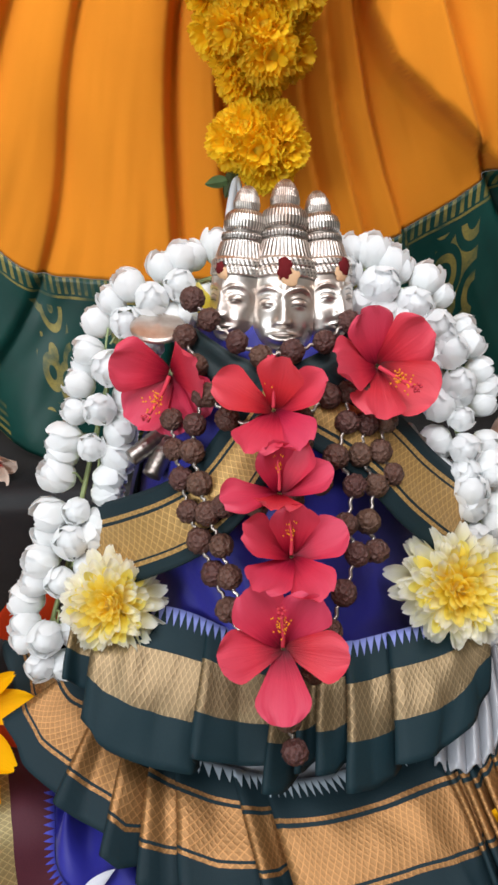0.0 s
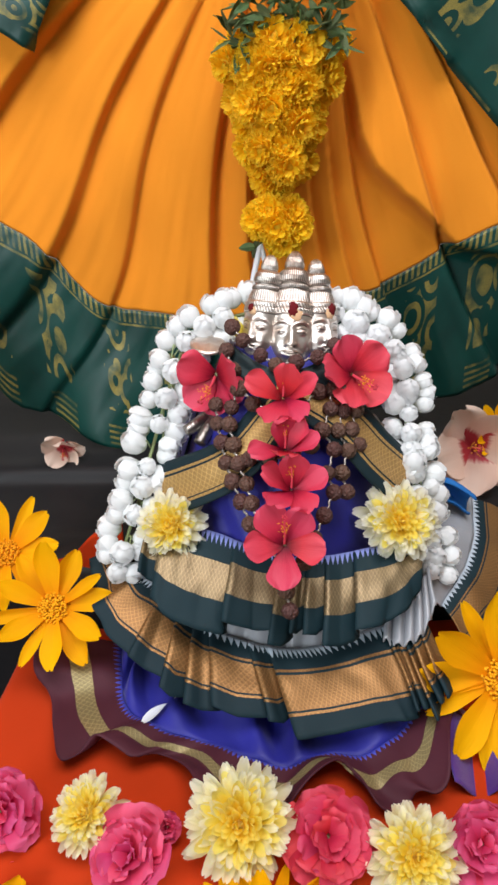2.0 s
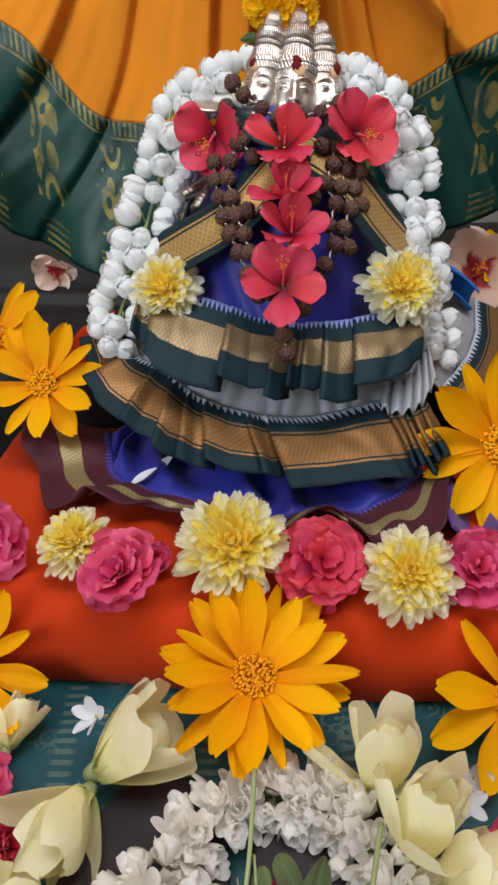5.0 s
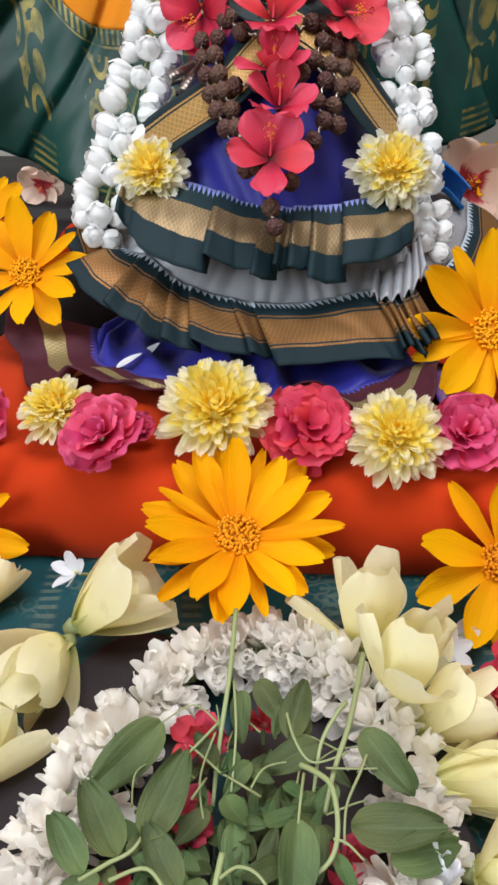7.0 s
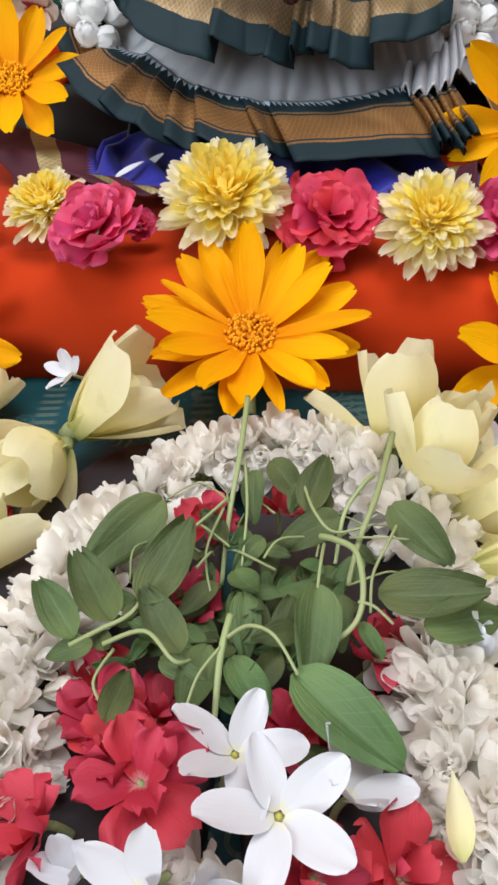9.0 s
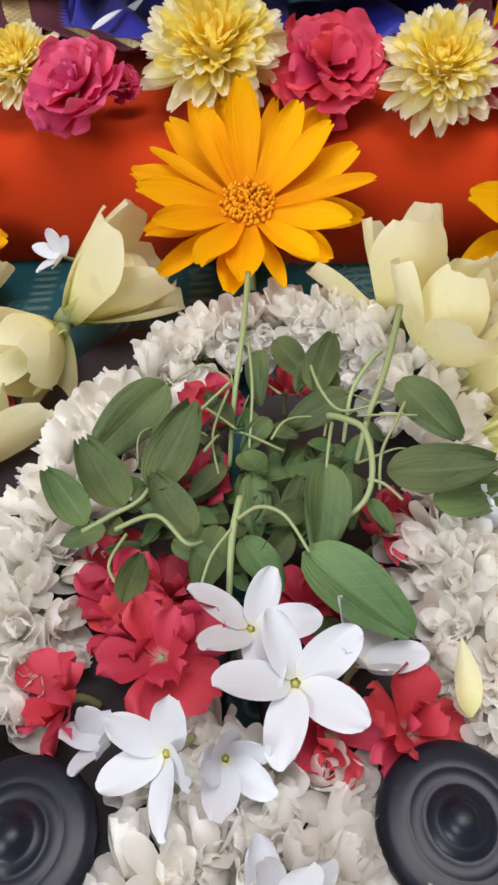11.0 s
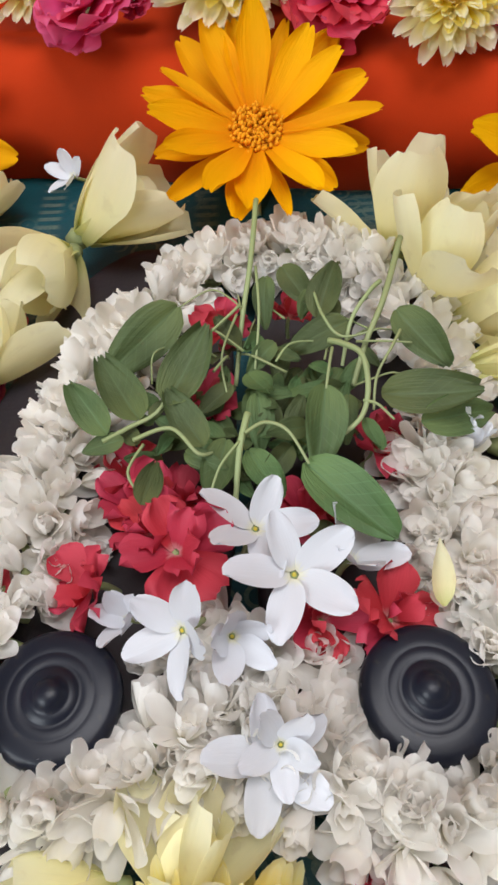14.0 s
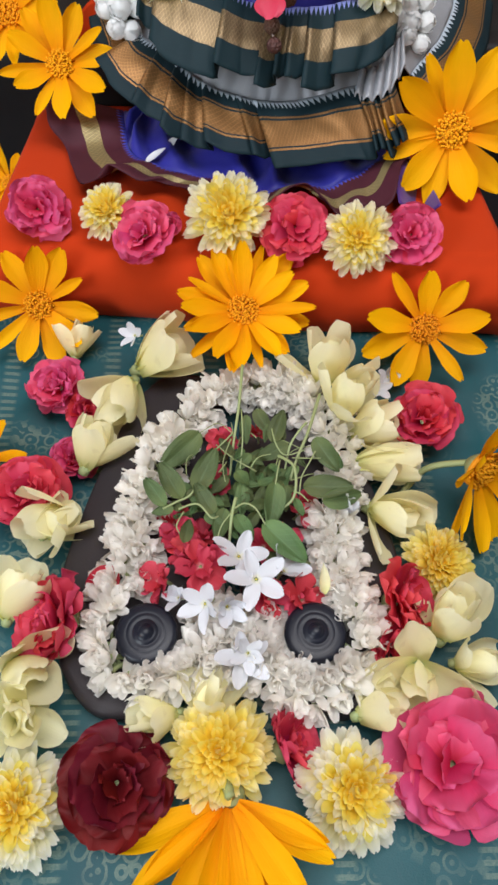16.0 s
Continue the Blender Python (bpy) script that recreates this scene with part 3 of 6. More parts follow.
def strip_between(a, b, width, lift=0.024, wave=0.004):
    a, b = Vector(a), Vector(b)
    side = Vector((-(b - a).z, 0, (b - a).x)).normalized()

    def fn(u, v):
        p = a.lerp(b, u) + side * (v - 0.5) * width
        return INV @ Vector((p.x, sari_y(p.x, p.z) - lift - wave * math.sin(u * 9 + v * 3), p.z))
    return fn


part("pallu", grid("pallu", strip_between((0.164, 0, 0.800), (0.359, 0, 0.604), 0.105), 40, 12, M["sari_border"], lambda u, v: (0.28 * u, 0.125 - 0.11 * v), thick=0.0015), saree,
     label="green zari edge folded across")
part("pallu", grid("pallu", strip_between((-0.155, 0, 0.806), (-0.210, 0, 0.721), 0.060, 0.022, 0.002), 24, 8, M["sari_border"], lambda u, v: (0.12 * u, 0.118 - 0.09 * v), thick=0.0015), saree, label="green zari corner folded over")


# ---- cloth-covered seat and brocade ----
def ground_z(x, y):
    return 0.117 + 0.016 * max(0.0, min(1.0, (y + 0.04) / 0.10)) + 0.0018 * noise.noise((x * 18, y * 18, 2)) + 0.0012 * noise.noise((x * 60, y * 40, 5))


def teal_fn(u, v):
    x, y = -0.235 + 0.50 * u, -0.62 + 0.76 * v
    x += 0.006 * noise.noise((0, y * 8, 1)) * (1 if u > 0.5 else -1) + (u - 0.5) * 0.10
    return (x, y, ground_z(x, y))


solo("brocade_cloth", grid("brocade_cloth", teal_fn, 110, 150, M["teal"], thick=0.003), "teal silk brocade cloth with faint gold motifs", "cloth")

SEAT = [(0.104, 0.112), (0.088, 0.128), (0.076, 0.152), (0.077, 0.182), (0.090, 0.201), (0.112, 0.2065), (0.16, 0.207), (0.26, 0.207), (0.33, 0.205), (0.345, 0.19), (0.348, 0.112)]


def seat_fn(u, v):
    x = -0.225 + 0.470 * u
    y, z = lerp_curve([(a, b, 0) for a, b in SEAT], v)[:2]
    e = min(u, 1 - u) * 0.47
    drop = max(0.0, 1 - e / 0.022)
    z = 0.112 + (z - 0.112) * (1 - 0.9 * drop ** 2.2)
    y -= 0.075 * (x - 0.03) * (1 - (y - 0.07) / 0.28) + 0.004 * math.sin(x * 21 + 0.6) * (1 if v < 0.5 else 0)
    x *= 1 + 0.10 * max(0, 1 - (y - 0.06) / 0.25)
    n = 0.0035 * noise.noise((x * 10, y * 10, z * 14)) + 0.0015 * noise.noise((x * 30, y * 30, z * 30))
    return (x, y - n, z + n * 0.4)


seat = thing("cushion_seat", pose(0, 0, 0), "low seat covered in vermilion cotton cloth", "seat")
part("cover", grid("cover", seat_fn, 120, 70, M["red_cloth"], thick=0.004), seat)
part("cloth_end", grid("cloth_end", lambda u, v: (-0.198 + 0.085 * u, 0.372 - 0.006 * v, 0.250 + 0.062 * u - 0.034 * v + 0.003 * math.sin(u * 12)), 30, 8, M["red_cloth"], thick=0.002), seat, label="turned-up end of the cover")


# ---- cloths spread under the idol ----
FRONT = [(-0.192, 0.300, 0.216), (-0.176, 0.250, 0.214), (-0.144, 0.206, 0.213), (-0.107, 0.181, 0.213), (-0.062, 0.160, 0.213), (-0.020, 0.152, 0.213), (0.028, 0.138, 0.213), (0.078, 0.140, 0.213),
         (0.113, 0.146, 0.213), (0.150, 0.164, 0.213), (0.174, 0.205, 0.214)]
INNER = [(-0.112, 0.300, 0.219), (-0.106, 0.262, 0.219), (-0.096, 0.226, 0.219), (-0.070, 0.206, 0.219), (-0.034, 0.192, 0.219), (-0.004, 0.178, 0.219), (0.030, 0.168, 0.219), (0.060, 0.176, 0.219),
         (0.094, 0.178, 0.219), (0.126, 0.200, 0.219), (0.150, 0.228, 0.219)]
spread = thing("spread_cloth", pose(0, 0.22, 0.21), "royal blue silk cloth with maroon and gold border", "cloth")
SI = pose(0, -0.22, -0.21)


def wave(u, k, a):
    return a * (math.sin(u * k) + 0.5 * math.sin(u * k * 2.3 + 1))


def maroon_fn(u, v):
    p = lerp_curve(INNER, u).lerp(lerp_curve(FRONT, u), v)
    p.z += 0.0055 * (1 + wave(u, 30, 0.62)) * (0.35 + 1.35 * v) + 0.008 * v * max(0.0, noise.noise((u * 13, v * 1.5, 4))) + 0.002 * noise.noise(p * 40) + 0.009 * max(0.0, math.sin(u * 21 + 0.9)) * v
    p.y += (0.015 * math.sin(u * 21) + 0.009 * math.sin(u * 47 + 1)) * v
    p.x += 0.010 * noise.noise((u * 17, v * 2, 9)) * v
    return SI @ p


def bluecloth_fn(u, v):
    p = lerp_curve(INNER, u)
    q = Vector((p.x * 0.75, 0.325, 0.232))
    r = p.lerp(q, v)
    r.z += 0.0055 * (1 + wave(u, 30, 0.62)) * 0.35 * (1 - v) + 0.002 * noise.noise(p * 40) + 0.011 * noise.noise(r * 24) * min(1, v * 4) * (1 - v) + 0.010 * math.sin(u * 40 + 5 * noise.noise((u * 5, v, 2))) * min(1, v * 5) * (1 - v)
    return SI @ r


part("border", grid("border", maroon_fn, 220, 16, M["maroon"], lambda u, v: (0.48 * u, 0.046 * v), thick=0.0012), spread, label="maroon border with a gold lattice band")
part("corner", grid("corner", lambda u, v: SI @ Vector((0.150 + 0.040 * u, 0.225 - 0.075 * v, 0.214 + 0.010 * math.sin(u * 5 + v * 2))), 20, 20, M["violet"], thick=0.0012), spread, label="violet silk corner")
part("cloth", grid("cloth", bluecloth_fn, 160, 24, M["blue"], thick=0.0012), spread)


# ---- the idol ----
def body_y(x, z):
    """The idol's front, leaning back and rounding off to the sides."""
    return 0.237 + 0.9 * (z - 0.339) + 7.0 * (x - 0.038) ** 2


def on_body(x, z, out=0.0):
    """A point on the front, moved out along its normal, and that normal."""
    n = Vector((14.0 * (x - 0.038), -1.0, 0.9)).normalized()
    return Vector((x, body_y(x, z), z)) + n * out, n


LEAN_BACK = 29.0
HEAD = [(0.0, 0.0015), (0.004, 0.0005), (0.0075, 0.0015), (0.0105, 0.004), (0.0130, 0.008), (0.0147, 0.013), (0.0155, 0.019), (0.0157, 0.025), (0.0156, 0.031), (0.0158, 0.0335),
        (0.0164, 0.0345), (0.0164, 0.0385), (0.0158, 0.0395), (0.0164, 0.0405), (0.0162, 0.044), (0.0152, 0.045), (0.0146, 0.046), (0.0128, 0.056), (0.0120, 0.0575), (0.0128, 0.0585),
        (0.0128, 0.0615), (0.0118, 0.0625), (0.0105, 0.0635), (0.0122, 0.066), (0.0130, 0.070), (0.0122, 0.0745), (0.0095, 0.0775), (0.0076, 0.0785), (0.0082, 0.080), (0.0086, 0.083),
        (0.0076, 0.088), (0.0055, 0.092), (0.0028, 0.0945), (0.0, 0.095)]


def gauss(x, w):
    return math.exp(-(x / w) ** 2)


def head_mesh(scale):
    """A crowned head, turned and then worked in low relief; front along -Y."""
    n, hs = 168, np.linspace(0, 1, 340)
    cum = [0.0]
    for (a, b), (c, d) in zip(HEAD, HEAD[1:]):
        cum.append(cum[-1] + math.hypot(c - a, d - b))
    verts, faces, dark = [], [], []
    for s in hs:
        r = interp(s * cum[-1], cum, [p[0] for p in HEAD])
        h = interp(s * cum[-1], cum, [p[1] for p in HEAD])
        for i in range(n):
            a = 2 * math.pi * i / n
            th = (a + math.pi) % (2 * math.pi) - math.pi
            d, groove = 0.0, False
            if 0.0 < h < 0.034:
                lip = h - 0.0088
                nose_h = max(0.0, min(1.0, (0.027 - h) / 0.0125)) if h > 0.0135 else max(0.0, 1 - (0.0135 - h) / 0.0012)
                d += 0.0042 * nose_h * gauss(th, 0.13 + 0.09 * nose_h) + 0.0010 * gauss(th, 0.12) * gauss(h - 0.027, 0.004)
                d += 0.0011 * gauss(th - 0.20, 0.07) * gauss(h - 0.0145, 0.0014) + 0.0011 * gauss(th + 0.20, 0.07) * gauss(h - 0.0145, 0.0014)
                d += 0.0026 * gauss(th, 0.40) * (gauss(lip - 0.0013 + 0.002 * th * th, 0.0010) + gauss(lip + 0.0014 - 0.006 * th * th, 0.0012))
                d -= 0.0009 * gauss(th, 0.40) * gauss(lip - 0.004 * th * th, 0.0005)
                d += 0.0012 * gauss(th, 0.30) * gauss(h - 0.003, 0.0022)
                groove = abs(th) < 0.36 and abs(lip - 0.004 * th * th) < 0.00025 or 0.0125 < h < 0.0134 and 0.05 < abs(th) < 0.22
                for s2 in (-1, 1):
                    e = th * s2 - 0.50
                    hy = h - 0.0225 - 0.0006 * e
                    d += -0.0016 * gauss(e, 0.30) * gauss(hy, 0.0040)
                    lid = 0.012 * e * e
                    if abs(e) < 0.26 and (abs(hy - 0.0020 + lid) < 0.00022 or abs(hy + 0.0006 + lid * 0.7) < 0.00022 or abs(hy - 0.0046 + lid) < 0.00022):
                        groove = True
                    eye = gauss(e, 0.21) * gauss(hy, 0.0019)
                    d += 0.0030 * eye
                    d += 0.0007 * gauss(e, 0.27) * gauss(hy - 0.0027 + 0.012 * e * e, 0.0005) - 0.0006 * gauss(e, 0.25) * gauss(hy + 0.0004 + 0.010 * e * e, 0.0004)
                    d += 0.0014 * gauss(e, 0.38) * gauss(h - 0.0287 + 0.013 * e * e, 0.0008)
                    d += 0.0008 * gauss(th * s2 - 0.7, 0.25) * gauss(h - 0.014, 0.005)
            elif 0.046 < h < 0.0565:
                d += 0.0004 * math.sin(a * 42)
                groove = math.sin(a * 42) < -0.7
            elif 0.0345 < h < 0.044:
                d += 0.0004 * math.sin(a * 40 + h * 900)
                groove = math.sin(a * 40 + h * 900) < -0.8
            elif 0.0575 < h < 0.0625:
                d += 0.0003 * math.sin(a * 42)
                groove = math.sin(a * 42) < -0.75
            elif h > 0.064:
                d += 0.00022 * math.sin(a * 42)
                groove = math.sin(a * 42) < -0.85
            dark.append(groove)
            wide = interp(h, [0.0, 0.045, 0.062, 0.095], [1.12, 1.12, 1.0, 0.84])
            verts.append(Vector((math.sin(th) * (r + d) * wide, -math.cos(th) * (r * 1.05 + d) * min(1.0, wide), h * 1.24 if h < 0.0335 else 0.04154 + (h - 0.0335) * 0.87)) * scale)
    faces = [(j * n + i, j * n + (i + 1) % n, (j + 1) * n + (i + 1) % n, (j + 1) * n + i) for j in range(len(hs) - 1) for i in range(n)]
    # engraved lines, nostrils and the rings between crown tiers take the darker silver
    tone = [1 if sum(dark[q] for q in f) >= 2 or interp(verts[f[0]].z / scale, [0.0, 0.0403, 0.0412, 0.0420, 0.0615, 0.0622, 0.0665, 0.0680, 0.0688, 0.0792, 0.0803, 0.0812, 0.1], [0, 0, 1, 0, 0, 1, 0, 1, 0, 0, 1, 0, 0]) > 0.45 else 0 for f in faces]
    return mesh_of("head", verts, faces, [M["silver"], M["dark_silver"]], None, tone)


def paste(r, mat, seed, h=0.0006):
    rr = random.Random(seed)
    n = 18
    rad = [r * rr.uniform(0.72, 1.12) for _ in range(n)]
    verts = [(0, 0, h)] + [(rad[i] * 0.8 * math.cos(6.283 * i / n), rad[i] * 0.8 * math.sin(6.283 * i / n), h) for i in range(n)]
    verts += [(rad[i] * math.cos(6.283 * i / n), rad[i] * math.sin(6.283 * i / n), -0.0006) for i in range(n)]
    faces = [(0, 1 + i, 1 + (i + 1) % n) for i in range(n)] + [(1 + i, 1 + n + i, 1 + n + (i + 1) % n, 1 + (i + 1) % n) for i in range(n)]
    return mesh_of("paste", verts, faces, mat)


def ribbed_arm(r, L):
    prof = [(r * 0.8, 0)] + [(r * (1 + 0.035 * math.sin(k * 1.9)) * (1 - 0.25 * k / 24), L * k / 24) for k in range(1, 25)] + [(r * 0.4, L * 1.03)]
    return lathe("arm", prof, 28, M["dark_silver"])


H1, H2, H3 = head_mesh(1.06), head_mesh(0.93), head_mesh(0.93)
LB = pose(0, 0, 0, -LEAN_BACK, 0, 0)
C0 = Matrix.Translation((0.0440, 0.366, 0.4575)) @ LB @ pose(0, 0, 0, 0, 5, 0)
CL = Matrix.Translation((0.0185, 0.376, 0.4635)) @ LB @ pose(0, 0, 0, 0, 11, -36)
CR = Matrix.Translation((0.0715, 0.376, 0.4600)) @ LB @ pose(0, 0, 0, 0, -1, 30)
statue_bits = [(H1, C0), (H2, CL), (H3, CR)]
statue_bits += [(paste(0.0052, M["kumkum"], 1), C0 @ pose(0, -0.0188, 0.0475, 90, 0, 0) @ Matrix.Diagonal((0.85, 1.35, 1, 1))),
                (paste(0.0058, M["sandal"], 2, 0.0003), C0 @ pose(0.002, -0.0184, 0.0440, 90, 0, 0)),
                (paste(0.0030, M["kumkum"], 3), CL @ pose(-0.002, -0.0168, 0.0420, 90, 0, -6) @ Matrix.Diagonal((1, 1.3, 1, 1))),
                (paste(0.0042, M["sandal"], 4, 0.0003), CL @ pose(-0.0005, -0.0164, 0.0395, 90, 0, -4)),
                (paste(0.0040, M["kumkum"], 5), CR @ pose(0.003, -0.0168, 0.0420, 90, 0, 8) @ Matrix.Diagonal((1, 1.4, 1, 1))),
                (paste(0.0048, M["sandal"], 6, 0.0003), CR @ pose(0.001, -0.0164, 0.0385, 90, 0, 4))]
neck = lathe("neck", [(0.017, -0.02), (0.016, -0.006), (0.0145, 0.004), (0.014, 0.02)], 40, M["silver"])
statue_bits += [(neck, C0 @ pose(0, 0.008, 0))]
for sx, px, pz, turn in ((-1, -0.034, 0.417, 34), (1, 0.112, 0.414, -30)):
    p, nn = on_body(px, pz, -0.012)
    statue_bits += [(ribbed_arm(0.0072, 0.030), Matrix.Translation(p) @ pose(0, 0, 0, 20, -125 * sx * -1 if sx < 0 else -125, turn) @ pose(0, 0, -0.017))]
    statue_bits += [(ribbed_arm(0.0065, 0.028), Matrix.Translation(p + Vector((sx * 0.006, 0.004, 0.006))) @ pose(0, 0, 0, 35, 110 * sx, 0) @ pose(0, 0, -0.014))]
disc = lathe("disc", [(0.0, -0.0016), (0.013, -0.0016), (0.0155, -0.0006), (0.0155, 0.0008), (0.013, 0.0016), (0.006, 0.0018), (0.0, 0.003)], 40, M["silver"])
p, nn = on_body(-0.020, 0.474, 0.006)
statue_bits += [(disc, Matrix.Translation(p) @ pose(0, 0, 0, 12, 6, 0))]
solo("silver_idol", join("silver_idol", statue_bits, [M["silver"], M["dark_silver"], M["kumkum"], M["sandal"]]), "small polished silver idol with three crowned heads, dressed in silk", "idol")

dress = thing("idol_dress", pose(0.038, 0.3, 0.24), "blue and green silk dress with pleated copper-gold borders on the idol", "dress")
DI = pose(-0.038, -0.3, -0.24)


def bodice_fn(u, v):
    z = 0.300 + 0.184 * v
    hw = interp(z, [0.26, 0.33, 0.37, 0.42, 0.46, 0.484], [0.118, 0.104, 0.092, 0.074, 0.050, 0.026])
    s = 2 * u - 1
    x = 0.038 + hw * s
    back = 0.045 * abs(s) ** 6
    y = body_y(x, z) + back + interp(z, [0.30, 0.33, 0.38, 0.44], [0.070, 0.050, 0.024, 0.008])
    crease = 0.0022 * math.sin(x * 210 + z * 60 + 3 * noise.noise((x * 14, z * 14, 0))) * (1 - v) + 0.004 * noise.noise((x * 30, z * 22, 1))
    return DI @ Vector((x, y - crease, z))


part("bodice", grid("bodice", bodice_fn, 90, 70, M["blue"], thick=0.003), dress, label="royal blue silk wrap")


def back_fn(u, v):
    z = 0.215 + 0.272 * v
    hw = interp(z, [0.21, 0.26, 0.33, 0.37, 0.42, 0.46, 0.487], [0.13, 0.118, 0.103, 0.09, 0.072, 0.048, 0.02])
    a = math.pi * u
    x = 0.038 + hw * math.cos(a)
    front = 0.237 + 0.9 * (z - 0.339) + 7.0 * hw * hw + 0.05
    return DI @ Vector((x, front + (0.035 + 0.02 * (1 - v)) * math.sin(a), z))


part("back", grid("back", back_fn, 40, 24, M["green_cloth"], thick=0.002), dress, label="dark green silk back")


def sash_fn(pts, width, out):
    def fn(u, v):
        p = lerp_curve([(a, b, 0) for a, b in pts], u)
        q = lerp_curve([(a, b, 0) for a, b in pts], min(1, u + 0.02)) - lerp_curve([(a, b, 0) for a, b in pts], max(0, u - 0.02))
        side = Vector((-q.y, q.x, 0)).normalized()
        s = p + side * (v - 0.5) * width
        w, _ = on_body(s.x, s.y, out + 0.0012 * math.sin(v * 9 + u * 4))
        return DI @ w
    return fn


part("sash", grid("sash", sash_fn([(-0.072, 0.358), (-0.040, 0.380), (0.000, 0.406), (0.024, 0.430), (0.042, 0.448)], 0.030, 0.003), 60, 12, M["sash"], lambda u, v: (0.16 * u, 0.030 * v), thick=0.0012), dress,
     label="green sash with a gold band")
part("sash", grid("sash", sash_fn([(0.142, 0.362), (0.112, 0.394), (0.090, 0.420), (0.064, 0.440), (0.034, 0.455)], 0.030, 0.0055), 60, 12, M["sash"], lambda u, v: (0.16 * u, 0.030 * v), thick=0.0012), dress,
     label="green sash with a gold band")
part("collar", grid("collar", sash_fn([(-0.004, 0.470), (0.020, 0.459), (0.043, 0.455), (0.066, 0.458), (0.090, 0.466)], 0.016, 0.003), 30, 8, M["green_cloth"], thick=0.0012), dress, label="dark green silk collar")

LT = [(-0.092, 0.345, 0.300), (-0.084, 0.310, 0.288), (-0.062, 0.298, 0.284), (-0.031, 0.268, 0.270), (0.009, 0.252, 0.263), (0.038, 0.247, 0.261), (0.067, 0.250, 0.262), (0.110, 0.262, 0.267), (0.134, 0.262, 0.268), (0.150, 0.275, 0.272)]
LBOT = [(-0.135, 0.332, 0.292), (-0.122, 0.285, 0.274), (-0.086, 0.241, 0.256), (-0.030, 0.207, 0.242), (0.025, 0.191, 0.235), (0.062, 0.193, 0.236), (0.104, 0.199, 0.239), (0.128, 0.198, 0.239), (0.146, 0.206, 0.240), (0.164, 0.228, 0.248)]
UT = [(-0.078, 0.318, 0.345), (-0.048, 0.306, 0.344), (-0.018, 0.299, 0.340), (0.010, 0.288, 0.333), (0.040, 0.281, 0.328), (0.068, 0.280, 0.328), (0.100, 0.284, 0.331), (0.130, 0.290, 0.333), (0.150, 0.305, 0.338)]
UBOT = [(-0.082, 0.276, 0.318), (-0.060, 0.257, 0.306), (-0.030, 0.243, 0.297), (0.000, 0.235, 0.291), (0.030, 0.230, 0.288), (0.062, 0.232, 0.289), (0.095, 0.233, 0.290), (0.122, 0.242, 0.296), (0.146, 0.262, 0.306)]


def pleat_columns(panels, overlap, seed):
    """Knife pleats: each panel starts at a proud folded edge and runs back under the next. Rows of (place, depth, extra hang, length along the cloth)."""
    corners, rr = [], random.Random(seed)
    for i, (a, b) in enumerate(panels):
        hang = rr.uniform(-0.10, 0.12)
        deep = 0.30 + 0.25 * ((i * 7) % 3) / 2
        corners += [(a, 1.0, hang), (a + 0.06 * (b - a), 1.06, hang), (a + 0.5 * (b - a), 0.55 + 0.2 * (i % 2), hang + 0.03), (b, deep, hang - 0.02), (b + overlap, deep - 0.30, hang - 0.06)]
    cols, length = [], 0.0
    for (a, d, g), (c, e, h) in zip(corners, corners[1:]):
        steps = max(3, int(abs(c - a) * 160))
        for k in range(steps):
            f = k / steps
            cols.append((a + (c - a) * f, d + (e - d) * f, g + (h - g) * f, length + math.hypot((c - a) * 0.34, (e - d) * 0.008) * f))
        length += math.hypot((c - a) * 0.34, (e - d) * 0.008)
    return cols + [(*corners[-1], length)]


def frill(name, top, bot, panels, amp, overlap, mat, width, seed, label):
    cols = pleat_columns(panels, overlap, seed)
    n = len(cols) - 1

    def fn(a, v):
        u, d, hang, _ = cols[round(a * n)]
        u = min(1.0, max(0.0, u))
        p = lerp_curve(top, u).lerp(lerp_curve(bot, u), v * (1 + hang))
        out = Vector((0.0, -0.80, 0.60)) * amp * (d - 0.4) * (0.20 + 0.80 * v)
        belly = Vector((0, -0.6, 0.8)) * (0.0035 * math.sin(v * math.pi) + 0.0022 * noise.noise((u * 16, v * 2.5, seed)))
        p.x += 0.004 * noise.noise((u * 22, v * 1.5, seed + 4)) * v
        return DI @ (p + out + belly)

    part(name, grid(name, fn, n, 18, mat, lambda a, v: (cols[round(a * n)][3], width * v), thick=0.0012), dress, label=label)


frill("lower_frill", LT, LBOT, [(0.0, 0.10), (0.10, 0.205), (0.205, 0.265), (0.265, 0.305), (0.305, 0.345), (0.345, 0.43), (0.43, 0.485), (0.485, 0.80), (0.80, 0.83), (0.83, 0.865), (0.865, 0.90), (0.90, 0.94), (0.94, 0.985)],
      0.0215, 0.016, M["frill"], 0.0505, 3, "pleated frill with a copper band")
frill("upper_frill", UT, UBOT, [(0.0, 0.07), (0.07, 0.31), (0.31, 0.47), (0.47, 0.52), (0.52, 0.565), (0.565, 0.63), (0.63, 0.72), (0.72, 0.97)],
      0.0200, 0.018, M["frill_up"], 0.047, 8, "pleated peplum with a bronze lattice band")


def petticoat_fn(u, v):
    a = lerp_curve(UT, u) + Vector((0, 0.006, -0.035))
    b = lerp_curve(LT, u).lerp(lerp_curve(LBOT, u), 0.30) + Vector((0, 0, -0.015))
    p = a.lerp(b, v)
    p.z += 0.0025 * math.sin(u * 120 + 4 * noise.noise((u * 9, v * 2, 1))) * (0.4 + v) * 0.8
    return DI @ p


